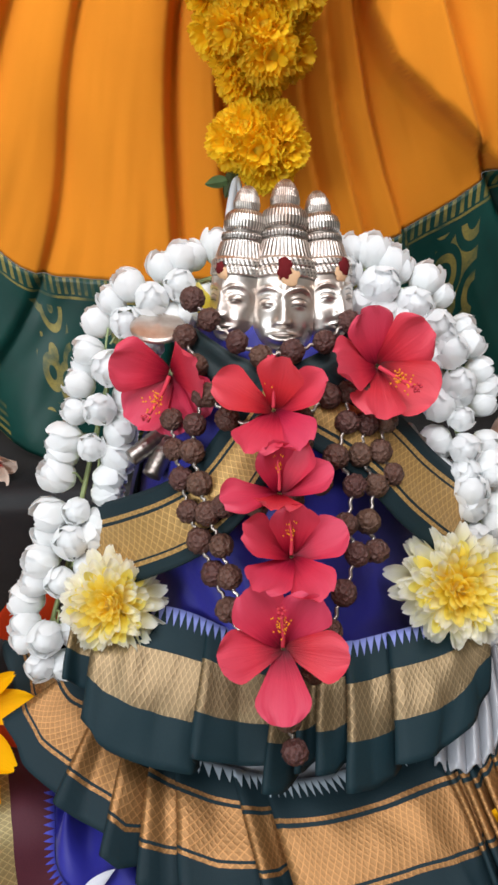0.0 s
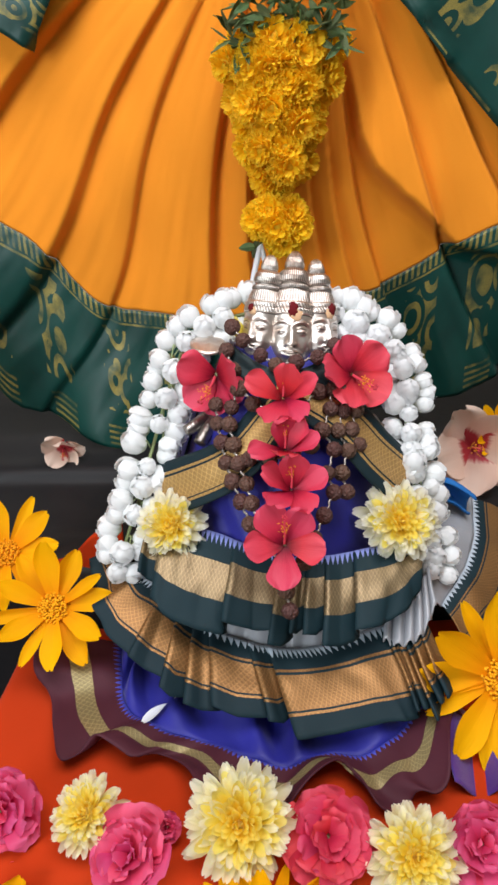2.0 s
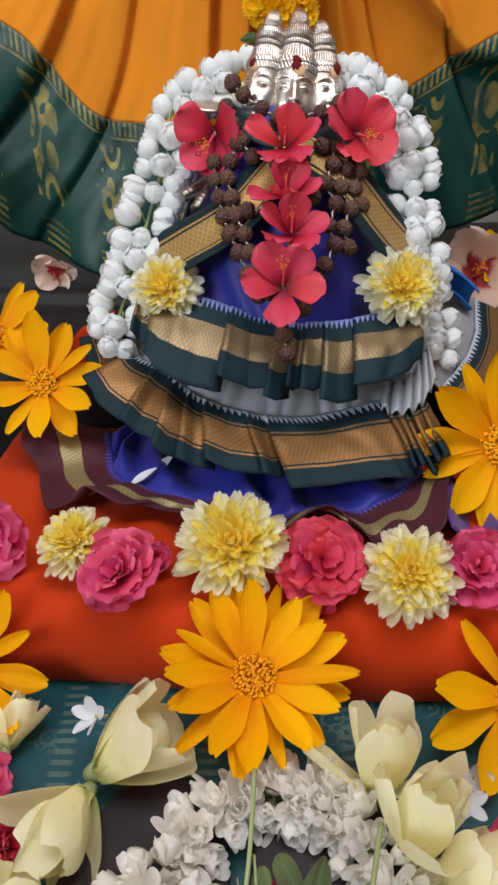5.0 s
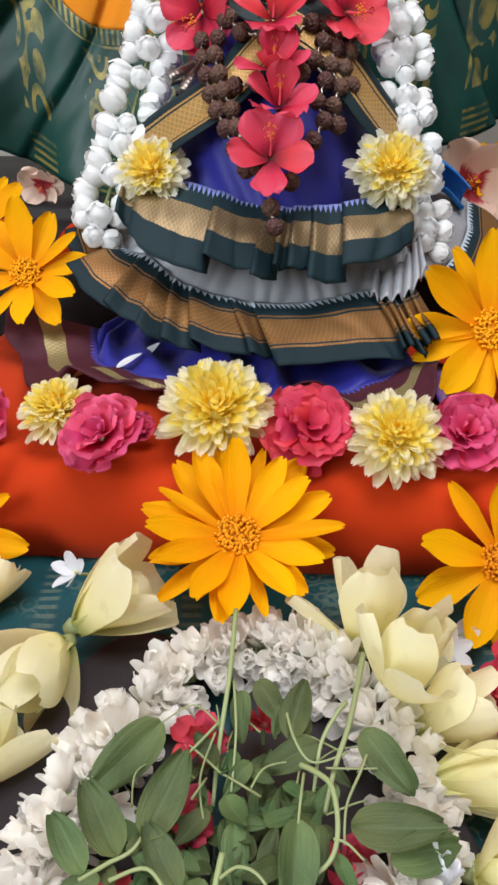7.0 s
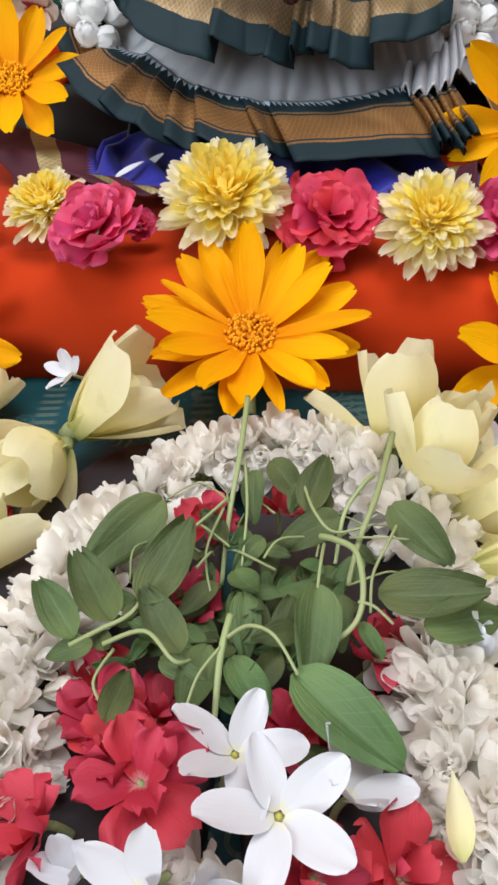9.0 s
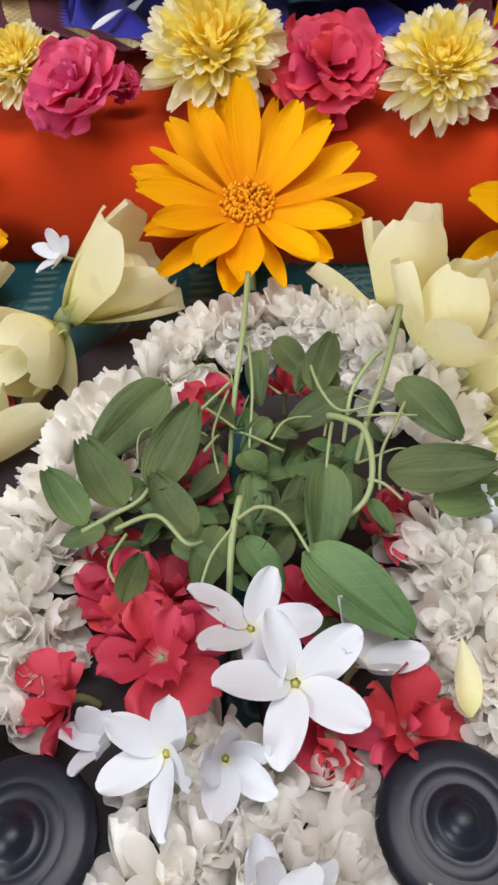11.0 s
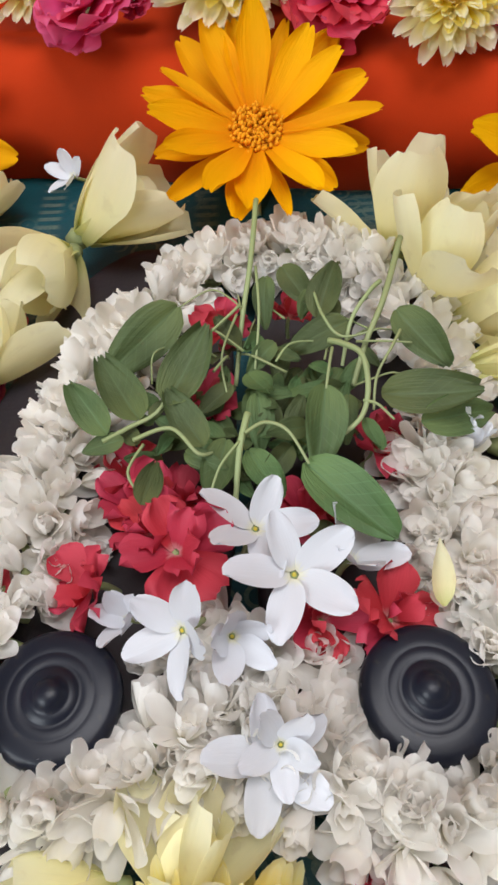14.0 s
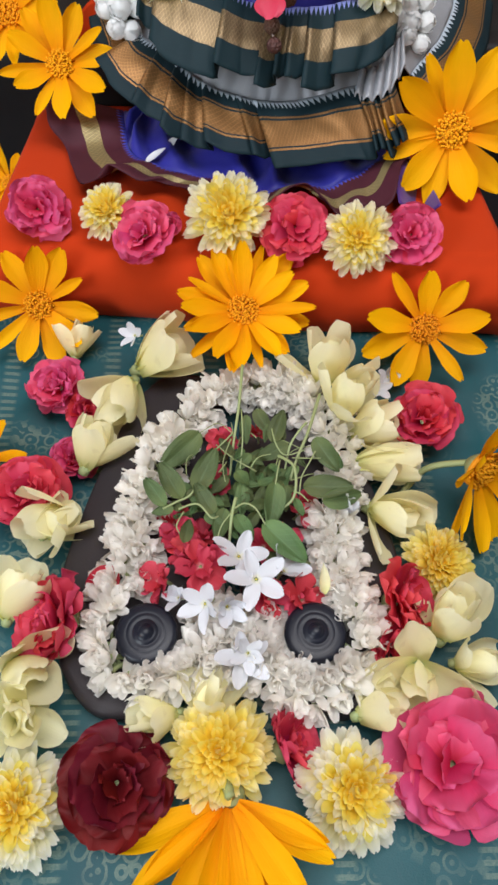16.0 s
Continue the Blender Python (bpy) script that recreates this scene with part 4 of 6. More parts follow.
part("petticoat", grid("petticoat", petticoat_fn, 200, 12, M["silver_cloth"], thick=0.0012), dress, label="silvery satin petticoat")
SIDE = [(0.120, 0.268, 0.276), (0.136, 0.270, 0.280), (0.150, 0.282, 0.290), (0.158, 0.295, 0.298)]
SIDB = [(0.114, 0.244, 0.266), (0.130, 0.240, 0.266), (0.146, 0.248, 0.270), (0.160, 0.268, 0.280)]
part("satin_bow", grid("satin_bow", lambda u, v: DI @ (lerp_curve(SIDE, u).lerp(lerp_curve(SIDB, u), v) + Vector((0, 0, 0.0035 * math.sin(u * 34) + 0.003 * noise.noise((u * 7, v * 2, 3)) + 0.002))), 60, 8, M["silver_cloth"], thick=0.0012), dress,
     label="bunched silvery satin")


# the skirt's frill carries on round the side, satin above it
SIDE_IN = [(0.168, 0.372, 0.326), (0.166, 0.345, 0.312), (0.158, 0.318, 0.299), (0.148, 0.292, 0.284)]
SIDE_MID = [(0.222, 0.386, 0.312), (0.215, 0.350, 0.297), (0.198, 0.318, 0.281), (0.172, 0.288, 0.268)]
SIDE_OUT = [(0.268, 0.392, 0.282), (0.260, 0.350, 0.263), (0.234, 0.303, 0.246), (0.192, 0.260, 0.243)]


def side_fn(a, b, k):
    def fn(u, v):
        p = lerp_curve(a, u).lerp(lerp_curve(b, u), v)
        p.z += 0.0035 * math.sin(u * 17 + k) * (0.4 + 0.6 * v) + 0.003 * noise.noise((u * 6, v * 2, k)) + 0.004 * math.sin(v * math.pi)
        return DI @ p
    return fn


part("side_satin", grid("side_satin", side_fn(SIDE_IN, SIDE_MID, 1.0), 50, 14, M["silver_cloth"], thick=0.0012), dress, label="silvery satin at the side")
part("side_frill", grid("side_frill", side_fn(SIDE_MID, SIDE_OUT, 1.0), 60, 16, M["frill"], lambda u, v: (0.14 * u, 0.0505 * v), thick=0.0012), dress, label="green side frill with a copper band")


def roll_fn(u, v):
    """A loosely rolled strip of cloth."""
    a = 4.6 * v - 0.6
    c = Vector((0.160, 0.352, 0.350)).lerp(Vector((0.214, 0.366, 0.318)), u) + Vector((0, 0, 0.006 * math.sin(u * 3.0)))
    r = 0.0105 - 0.0012 * v + 0.001 * noise.noise((u * 5, v * 2, 8))
    return c + Vector((0.30 * math.cos(a), math.sin(a), math.cos(a))) * r


solo("striped_cloth", grid("striped_cloth", roll_fn, 36, 28, M["blue_stripe"], lambda u, v: (0.06 * u, 0.011 * v), thick=0.0012), "bright blue strip of cloth loosely rolled beside the dress", "cloth")


# ---- flowers: one function a kind ----
UPF = Vector((0.0, -0.62, 0.78))
HIB_P = [petal("petal", 0.034, 0.0330, M["hib"], "fan", 0.07, 0.02 + 0.06 * k, 0.10, 0.0, k, 10, 12, base=0.20) for k in range(4)]
HIB_BIG = [petal("petal", 0.040, 0.0315, M["hib"], "fan", 0.10, 0.03 + 0.08 * k, 0.10, 0.0, k + 9, 10, 12, base=0.18) for k in range(3)]
PISTIL = tube("pistil", [(0, 0, 0.002), (0.0006, 0, 0.014), (0.0, 0.002, 0.030)], 0.0013, M["pistil"], 8, 0.8)
_rr = random.Random(4)
_ball = lathe("anther", [(0.0, -0.0006), (0.0005, -0.0003), (0.0005, 0.0003), (0.0, 0.0006)], 6, M["stamen"])
STAMEN = join("stamen", [(_ball, pose(_rr.gauss(0, 0.0024), _rr.gauss(0, 0.0024) + 0.0015, _rr.uniform(0.017, 0.029))) for _ in range(46)], [M["stamen"]])
_tip = lathe("tip", [(0.0, -0.0010), (0.0010, -0.0004), (0.0010, 0.0004), (0.0, 0.0010)], 6, M["hib"])
STIGMA = join("stigma", [(_tip, pose(0.002 * math.cos(k * 1.256), 0.003 + 0.002 * math.sin(k * 1.256), 0.034)) for k in range(5)], [M["hib"]])
CALYX = lathe("calyx", [(0.0, -0.014), (0.003, -0.012), (0.004, -0.007), (0.003, -0.003), (0.0, -0.002)], 12, M["stem"])


def hibiscus(pos, normal, spin, scale, label, tilts=(35, 35, 35, 35, 35), petals=HIB_P, gaps=(0, 72, 144, 216, 288), group="hibiscus flowers on the idol", nod=0.0):
    ob = thing("hibiscus", facing(pos, normal, spin, scale), label, "hibiscus", group)
    for k, (g, t) in enumerate(zip(gaps, tilts)):
        part("petal", petals[k % len(petals)], ob, ring(g, t, 0.0012, 0.0, R.uniform(0.95, 1.05), R.uniform(-8, 8) + 9))
    bend = pose(0, 0, 0, nod, 0, 0)
    part("pistil", PISTIL, ob, bend, "crimson pistil")
    part("stamen", STAMEN, ob, bend, "yellow stamens")
    part("stigma", STIGMA, ob, bend)
    part("calyx", CALYX, ob)
    return ob


def hb(x, z, out=0.016):
    return on_body(x, z, out)


p, n = hb(-0.014, 0.455, 0.006)
hibiscus(p, n + Vector((0.1, -0.25, -0.35)), 0, 0.98, "red hibiscus hanging half open with a dark throat", (36, 34, 10, 4, 12), gaps=(72, 290, 145, 192, 240), nod=38)
p, n = hb(0.089, 0.452, 0.012)
hibiscus(p, n + Vector((-0.1, -0.3, 0.0)), 8, 0.98, "fully open red hibiscus with a dark throat", (20, 22, 18, 16, 22), nod=34)
p, n = hb(0.037, 0.442)
hibiscus(p, n + Vector((0.0, -0.1, 1.1)), 0, 0.80, "red hibiscus with wide petals pointing outward", (26, 8, 24, 14, 66), HIB_BIG, (74, 158, 284, 205, 330), nod=-30)
p, n = hb(0.037, 0.411)
hibiscus(p, n + Vector((0.1, -0.1, 1.7)), 0, 0.72, "red hibiscus with folded petals", (8, 34, 12, 50, 62), HIB_BIG, (98, 165, 278, 318, 20), nod=-30)
p, n = hb(0.040, 0.388)
hibiscus(p, n + Vector((0.15, -0.1, 1.3)), 0, 0.74, "red hibiscus with folded petals", (34, 16, 14, 18, 62), HIB_BIG, (64, 132, 280, 195, 350), nod=-24)
p, n = hb(0.034, 0.357, 0.018)
hibiscus(p, n + Vector((0, -0.15, 0.1)), 0, 0.80, "large open red hibiscus with long petals", (22, 22, 14, 14, 8), HIB_BIG, (30, 328, 98, 262, 180), nod=-36)

MUM_O = [petal("petal", 0.030, 0.0090, M["mum"], "strap", 0.30, 0.06 * k - 0.06, 0.12, 0.05, k, 6, 7, base=0.35) for k in range(4)]
MUM_I = [petal("petal", 0.0138, 0.0046, M["mum_in"], "strap", 0.25, -0.05 + 0.10 * k, 0.08, 0.0, k, 4, 6, base=0.45) for k in range(3)]
MUM_PO = [petal("petal", 0.030, 0.0078, M["mum_pale"], "strap", 0.30, 0.06 * k - 0.05, 0.12, 0.05, k, 6, 7, base=0.35) for k in range(4)]
MUM_GO = [petal("petal", 0.030, 0.0082, M["mum_gold"], "strap", 0.30, 0.06 * k - 0.05, 0.12, 0.05, k, 6, 7, base=0.35) for k in range(4)]
MUM_DOME = lathe("heart", [(0.0, 0.0), (0.0100, 0.002), (0.0105, 0.006), (0.0080, 0.0115), (0.0040, 0.0142), (0.0, 0.0150)], 20, M["mum_in"])
MUM_BASE = lathe("base", [(0.0, -0.004), (0.006, -0.003), (0.009, 0.001), (0.006, 0.005), (0.0, 0.006)], 14, M["stem"])


def chrysanthemum(pos, normal, dia, label, outer=MUM_O, heart=0.6, flat=1.0, group="chrysanthemums"):
    ob = thing("chrysanthemum", facing(pos, normal, R.uniform(0, 360), dia / 0.066), label, "chrysanthemum", group)
    part("base", MUM_BASE, ob)
    count = 112
    for i in range(count):
        t = i / count
        part("petal", outer[R.randrange(4)], ob, ring(i * 137.508 + R.uniform(-9, 9), (-4 + 46 * t ** 1.15) * flat + R.uniform(-8, 8), 0.003, 0.0075 * t, (1.0 - 0.36 * t) * R.uniform(0.84, 1.07), R.uniform(-24, 24)))
    part("heart", MUM_DOME, ob, Matrix.Scale(0.8 + 0.4 * heart, 4), "yellow heart of the bloom")
    count = 84
    for i in range(count):
        t = i / count
        part("floret", MUM_I[i % 3], ob, ring(i * 137.508 + R.uniform(-8, 8), 26 + 46 * t + R.uniform(-12, 12), 0.0085 * (1 - t) ** 0.7, 0.0060 + 0.0075 * t, (1.10 - 0.45 * t) * heart * 2 * R.uniform(0.8, 1.12), R.uniform(-20, 20)))
    return ob


chrysanthemum((-0.056, 0.300, 0.348), (-0.1, -0.75, 0.6), 0.066, "white chrysanthemum with a yellow heart, pinned on the garland", group="chrysanthemums on the garland")
chrysanthemum((0.130, 0.294, 0.351), (-0.05, -0.8, 0.55), 0.074, "white chrysanthemum with a yellow heart, pinned on the garland", group="chrysanthemums on the garland")
ROWG = "flowers along the seat's edge"
chrysanthemum((-0.107, 0.128, 0.228), (-0.1, -0.4, 0.9), 0.058, "small pale yellow chrysanthemum on the vermilion seat", MUM_PO, group=ROWG)
chrysanthemum((-0.003, 0.117, 0.233), UPF, 0.084, "large cream chrysanthemum on the vermilion seat", MUM_PO, group=ROWG)
chrysanthemum((0.108, 0.096, 0.226), UPF, 0.070, "cream chrysanthemum on the vermilion seat", MUM_PO, group=ROWG)
FRG = "flowers in front of the footwear"
chrysanthemum((-0.132, -0.324, 0.138), (0.1, -0.15, 1), 0.078, "white chrysanthemum with a yellow heart on brocade", group=FRG)
chrysanthemum((-0.006, -0.295, 0.142), (0.0, -0.1, 1), 0.078, "yellow chrysanthemum with pale outer petals on brocade", MUM_GO, 0.6, group=FRG)
chrysanthemum((0.076, -0.316, 0.140), (0.05, -0.15, 1), 0.076, "white chrysanthemum with a yellow heart on brocade", group=FRG)
chrysanthemum((0.153, -0.163, 0.138), (0.35, -0.3, 0.9), 0.064, "tilted yellow chrysanthemum with pale outer petals", MUM_GO, 0.62, group=FRG)

ROSE_P = {}
for key in ("rose", "rose_red", "rose_dark"):
    ROSE_P[key] = [petal("petal", 0.0265, 0.0375, M[key], "fan", 0.13, (-0.10, 0.06, 0.16, 0.28, -0.02)[k], 0.10, 0.04, k, 12, 11, base=0.30) for k in range(5)]



def rose(pos, normal, dia, key, label, group="", spread=1.0):
    ob = thing("rose", facing(pos, normal, R.uniform(0, 360), dia * 0.98 / 0.056), label, "rose", group)
    part("base", MUM_BASE, ob, pose(0, 0, -0.006))
    for k, (cnt, tilt, s, r) in enumerate([(6, 6, 1.0, 0.002), (5, 20, 0.92, 0.003), (5, 36, 0.80, 0.003), (5, 54, 0.64, 0.0025), (4, 74, 0.44, 0.001)]):
        turn = R.uniform(0, 360)
        for i in range(cnt):
            part("petal", ROSE_P[key][R.randrange(5)], ob, ring(turn + 360 * i / cnt + R.uniform(-20, 20), tilt * spread + R.uniform(-13, 13), r, 0.0012 * k, s * R.uniform(0.80, 1.10), R.uniform(-22, 22)))
    return ob


rose((-0.170, 0.135, 0.226), UPF, 0.060, "rose", "magenta rose on the vermilion seat", ROWG, 0.7)
rose((-0.074, 0.102, 0.224), (-0.35, -0.35, 0.85), 0.060, "rose", "magenta rose on the vermilion seat", ROWG, 0.75)
rose((-0.054, 0.124, 0.220), UPF, 0.020, "rose", "small magenta rosebud on the vermilion seat", ROWG)
rose((0.054, 0.110, 0.226), (0.1, -0.45, 0.85), 0.062, "rose_red", "open crimson-pink rose on the vermilion seat", ROWG, 0.62)
rose((0.154, 0.104, 0.224), UPF, 0.054, "rose", "magenta rose on the vermilion seat", ROWG, 0.7)
rose((-0.069, -0.311, 0.140), (0, -0.1, 1), 0.070, "rose_dark", "dark red open rose on teal brocade", FRG, 0.7)
rose((0.139, -0.302, 0.142), (0, -0.1, 1), 0.090, "rose", "large open magenta rose on teal brocade", FRG, 0.55)
rose((0.036, -0.291, 0.134), (0.7, 0.2, 0.6), 0.052, "rose_red", "crumpled crimson rose tucked beside a chrysanthemum", FRG)
SDG = "roses beside the footwear"
rose((-0.149, 0.002, 0.142), (-0.2, -0.3, 0.9), 0.056, "rose", "pink rose with dark inner petals on brocade", SDG, 1.1)
rose((-0.128, -0.018, 0.132), (0.5, -0.5, 0.7), 0.036, "rose_red", "crushed crimson rose on brocade", SDG)
rose((-0.158, -0.105, 0.140), (-0.1, -0.2, 1), 0.064, "rose_red", "crimson rose on brocade", SDG)
rose((-0.132, -0.066, 0.130), (0.2, -0.2, 0.9), 0.040, "rose", "small pink rose on brocade", SDG)
rose((-0.119, -0.208, 0.145), (-0.75, -0.25, 0.65), 0.072, "rose_red", "pink-red rose turned on its side", SDG)
rose((0.162, -0.035, 0.142), (-0.15, -0.2, 0.95), 0.066, "rose_red", "deep pink rose with ruffled petals on brocade", SDG, 0.9)
rose((0.119, -0.196, 0.144), (0.8, -0.1, 0.55), 0.060, "rose_red", "crimson rose turned on its side", SDG)
rose((0.112, -0.222, 0.134), (0.6, -0.4, 0.6), 0.040, "rose_red", "crimson rose with crushed petals", SDG)

SUN_P = [petal("petal", 0.050, 0.0205, M["sun"], "oblong", 0.16, 0.02 + 0.04 * k, 0.06, 0.05, k, 8, 12, 0.03, base=0.3) for k in range(4)]
SUN_S = [petal("petal", 0.050, 0.012, M["sun"], "oblong", 0.3, 0.05, 0.05, 0.05, k + 5, 6, 10, 0.03, base=0.35) for k in range(2)]
_rr = random.Random(12)
_fl = lathe("floret", [(0.0006, 0.0), (0.0009, 0.003), (0.0011, 0.0044), (0.0004, 0.0052)], 5, M["sun_disc"])
FLO = [(0.0122 * math.sqrt((i + 0.5) / 210), i * 2.39996) for i in range(210)]
DISC = bloom("disc", [(_fl, pose(q * math.cos(a) + _rr.gauss(0, 0.0003), q * math.sin(a) + _rr.gauss(0, 0.0003), 0.0008 - 14 * q * q + _rr.uniform(-0.0006, 0.0010), _rr.gauss(0, 9), _rr.gauss(0, 9), 0)
                      @ Matrix.Diagonal((1.0, 1.0, _rr.uniform(0.7, 1.35), 1)), 5) for q, a in FLO]
             + [(lathe("cap", [(0.0, -0.001), (0.0128, -0.001), (0.0115, 0.0012), (0.0070, 0.0028), (0.0, 0.0036)], 18, M["sun_disc"]), Matrix(), 18)], [M["sun_disc"]])
SUN_BACK = lathe("calyx", [(0.0, -0.010), (0.004, -0.009), (0.011, -0.002), (0.0115, 0.001), (0.0, 0.002)], 16, M["stem"])


def tithonia(pos, normal, dia, label, count=13, tilt=12, group="golden tithonia flowers", stem=None, spin=None, slim=1.0):
    s = dia / 0.11
    m = facing(pos, normal, R.uniform(0, 360) if spin is None else spin, s)
    ob = thing("tithonia", m, label, "daisy", group)
    for i in range(count):
        part("petal", SUN_P[i % 4] if i % 5 else SUN_S[(i // 5) % 2], ob, ring(360 * i / count + R.uniform(-6, 6), tilt + (7 if i % 2 else -4) + R.uniform(-7, 7), 0.007, 0.0012 * (i % 2), R.uniform(0.86, 1.06), R.uniform(-16, 16)) @ Matrix.Diagonal((slim, 1, 1, 1)))
    part("disc", DISC, ob, label="orange disc of florets")
    part("calyx", SUN_BACK, ob)
    if stem:
        inv = m.inverted()
        a, b = inv @ (Vector(pos) - Vector(normal).normalized() * 0.008 * s), inv @ Vector(stem)
        part("stem", tube("stem", [a, a.lerp(b, 0.4) + Vector((0, 0, -0.012)), b], 0.0022, M["stem"]), ob)
    return ob


tithonia((-0.164, 0.292, 0.272), (0.05, -0.75, 0.65), 0.114, "golden tithonia flower standing beside the idol", 12, stem=(-0.168, 0.318, 0.209))
tithonia((-0.216, 0.342, 0.294), (0.0, -0.7, 0.7), 0.114, "golden tithonia flower standing beside the idol", 12, stem=(-0.204, 0.372, 0.262))
tithonia((-0.232, 0.250, 0.172), (-0.5, -0.6, 0.6), 0.075, "golden tithonia flower half hidden behind the seat", 12, stem=(-0.262, 0.285, 0.102))
tithonia((0.204, 0.219, 0.250), (-0.08, -0.78, 0.62), 0.146, "large golden tithonia flower standing beside the idol", 13, stem=(0.200, 0.285, 0.207))
tithonia((0.288, 0.520, 0.318), (-0.1, -0.85, 0.5), 0.062, "golden tithonia flower on the black step", 11, stem=(0.290, 0.535, 0.267))
tithonia((-0.334, 0.520, 0.400), (0.2, -0.9, 0.4), 0.112, "golden tithonia flower beside the saree's hem", 13, stem=(-0.345, 0.540, 0.267))
tithonia((0.010, 0.054, 0.183), (0.02, -0.48, 0.88), 0.122, "large golden tithonia flower leaning on the seat", 24, 15, slim=0.80, stem=(0.010, 0.055, 0.133))
tithonia((-0.174, 0.075, 0.170), (0.1, -0.8, 0.6), 0.112, "golden tithonia flower leaning on the seat", 11, stem=(-0.176, 0.070, 0.133))
tithonia((0.170, 0.048, 0.168), (-0.1, -0.8, 0.6), 0.118, "golden tithonia flower leaning on the seat", 10, stem=(0.170, 0.045, 0.131))
tithonia((0.190, -0.100, 0.170), (0.55, -0.75, 0.25), 0.135, "golden tithonia flower lying on its side", 12, 20, stem=(0.132, -0.105, 0.126))
# a drooping one whose petals hang in a fan from under the chrysanthemum
fan = thing("tithonia", Matrix.Translation((0.001, -0.322, 0.143)) @ pose(0, 0, 0, 0, 0, 180) @ Matrix.Scale(1.5, 4), "golden tithonia flower lying face down, petals fanned on brocade", "daisy", "golden tithonia flowers")
for i in range(11):
    part("petal", SUN_P[i % 4], fan, ring(-70 + 140 * ((i * 4) % 11) / 10 + R.uniform(-6, 6), -15 + 14 * (i % 3) + R.uniform(-4, 4), 0.003, 0.0022 * (i % 3), R.uniform(0.80, 1.06), R.uniform(-35, 35)) @ Matrix.Diagonal((0.66, 1, 1, 1)))
part("calyx", SUN_BACK, fan, pose(0, -0.003, 0.003, 180, 0, 0) @ Matrix.Scale(0.5, 4))
part("stem", tube("stem", [(0, 0, 0.010), (0.002, -0.012, 0.004), (0.001, -0.030, -0.010)], 0.0022, M["stem"]), fan)
tithonia((-0.204, -0.070, 0.140), (-0.3, -0.3, 0.9), 0.085, "golden tithonia flower lying on the brocade", 12)

PEACH_P = [petal("petal", 0.042, 0.040, M["peach"], "round", 0.14, 0.2, 0.16, 0.0, k + 20, 8, 10, base=0.3) for k in range(3)]
hibiscus((0.262, 0.515, 0.300), (-0.1, -0.9, 0.35), 30, 1.38, "faded peach hibiscus on the black step", (22, 30, 25, 26, 22), PEACH_P, group="faded hibiscus")
hibiscus((-0.208, 0.542, 0.300), (0.1, -1.0, -0.15), 200, 0.62, "wilted peach hibiscus lying on the black step", (15, 5, 30, 10, 25), PEACH_P, group="faded hibiscus")

# ---- pale champak buds beside the footwear ----
LOT_P = [petal("petal", 0.043, 0.0290, M["lotus"], "oblong", 0.30, 0.10 + 0.10 * k, 0.05, 0.0, k, 9, 12, base=0.42) for k in range(4)]
LOT_BASE = lathe("base", [(0.0, -0.006), (0.0035, -0.005), (0.0045, -0.001), (0.0035, 0.003), (0.0, 0.004)], 12, M["stem"])


def champak(pos, axis, size, opening=22, label="pale yellow champak flower, half open, on teal brocade", group="champak flowers"):
    ob = thing("champak", facing(Vector(pos) + Vector((0, 0, 0.003)), axis, R.uniform(0, 360), size * 1.08 / 0.045), label, "flower", group)
    part("base", LOT_BASE, ob)
    for k, (cnt, t, s) in enumerate([(3, 90 - opening * 2.3, 1.0), (3, 90 - opening * 1.35, 0.95), (2, 90 - opening * 0.6, 0.8)]):
        for i in range(cnt):
            part("petal", LOT_P[(i + k) % 4], ob, ring(360 * (i + 0.5 * k) / cnt + R.uniform(-20, 20), t + R.uniform(-14, 14), 0.0018, 0.0, s * R.uniform(0.9, 1.08), R.uniform(-8, 8)))
    return ob


champak((-0.082, 0.016, 0.147), (0.72, 0.22, 0.46), 0.056, 22)
champak((-0.142, 0.036, 0.140), (0.1, 0.5, 0.35), 0.034, 22)
champak((-0.086, 0.002, 0.146), (-0.30, -0.85, 0.22), 0.050, 20)
champak((-0.118, -0.082, 0.140), (0.35, 0.75, 0.45), 0.044, 22)
champak((-0.126, -0.122, 0.140), (-0.55, -0.5, 0.35), 0.042, 24)
champak((-0.142, -0.140, 0.138), (0.7, 0.4, 0.4), 0.036, 24)
champak((-0.158, -0.205, 0.136), (0.3, 0.6, 0.6), 0.042, 26)
champak((-0.146, -0.235, 0.138), (0.5, -0.5, 0.5), 0.044, 28)
champak((-0.138, -0.268, 0.138), (0.2, -0.4, 0.8), 0.038, 26)
champak((-0.034, -0.270, 0.140), (-0.75, -0.2, 0.35), 0.032, 20)
champak((-0.014, -0.274, 0.144), (0.1, 0.6, 0.6), 0.030, 24)
champak((0.080, 0.002, 0.144), (0.08, 0.42, 0.80), 0.050, 27)
champak((0.090, -0.034, 0.144), (0.28, 0.30, 0.85), 0.047, 22)
champak((0.098, -0.052, 0.142), (0.85, 0.25, 0.42), 0.044, 22)
champak((0.100, -0.080, 0.140), (0.95, 0.0, 0.22), 0.050, 14)
champak((0.108, -0.118, 0.138), (0.75, -0.4, 0.35), 0.048, 24)
champak((0.146, -0.222, 0.140), (0.25, 0.5, 0.7), 0.044, 26)
champak((0.128, -0.240, 0.138), (-0.2, -0.6, 0.6), 0.044, 30)
champak((0.154, -0.238, 0.136), (0.9, -0.1, 0.4), 0.032, 28)
champak((0.084, -0.272, 0.136), (0.8, 0.2, 0.4), 0.036, 22)

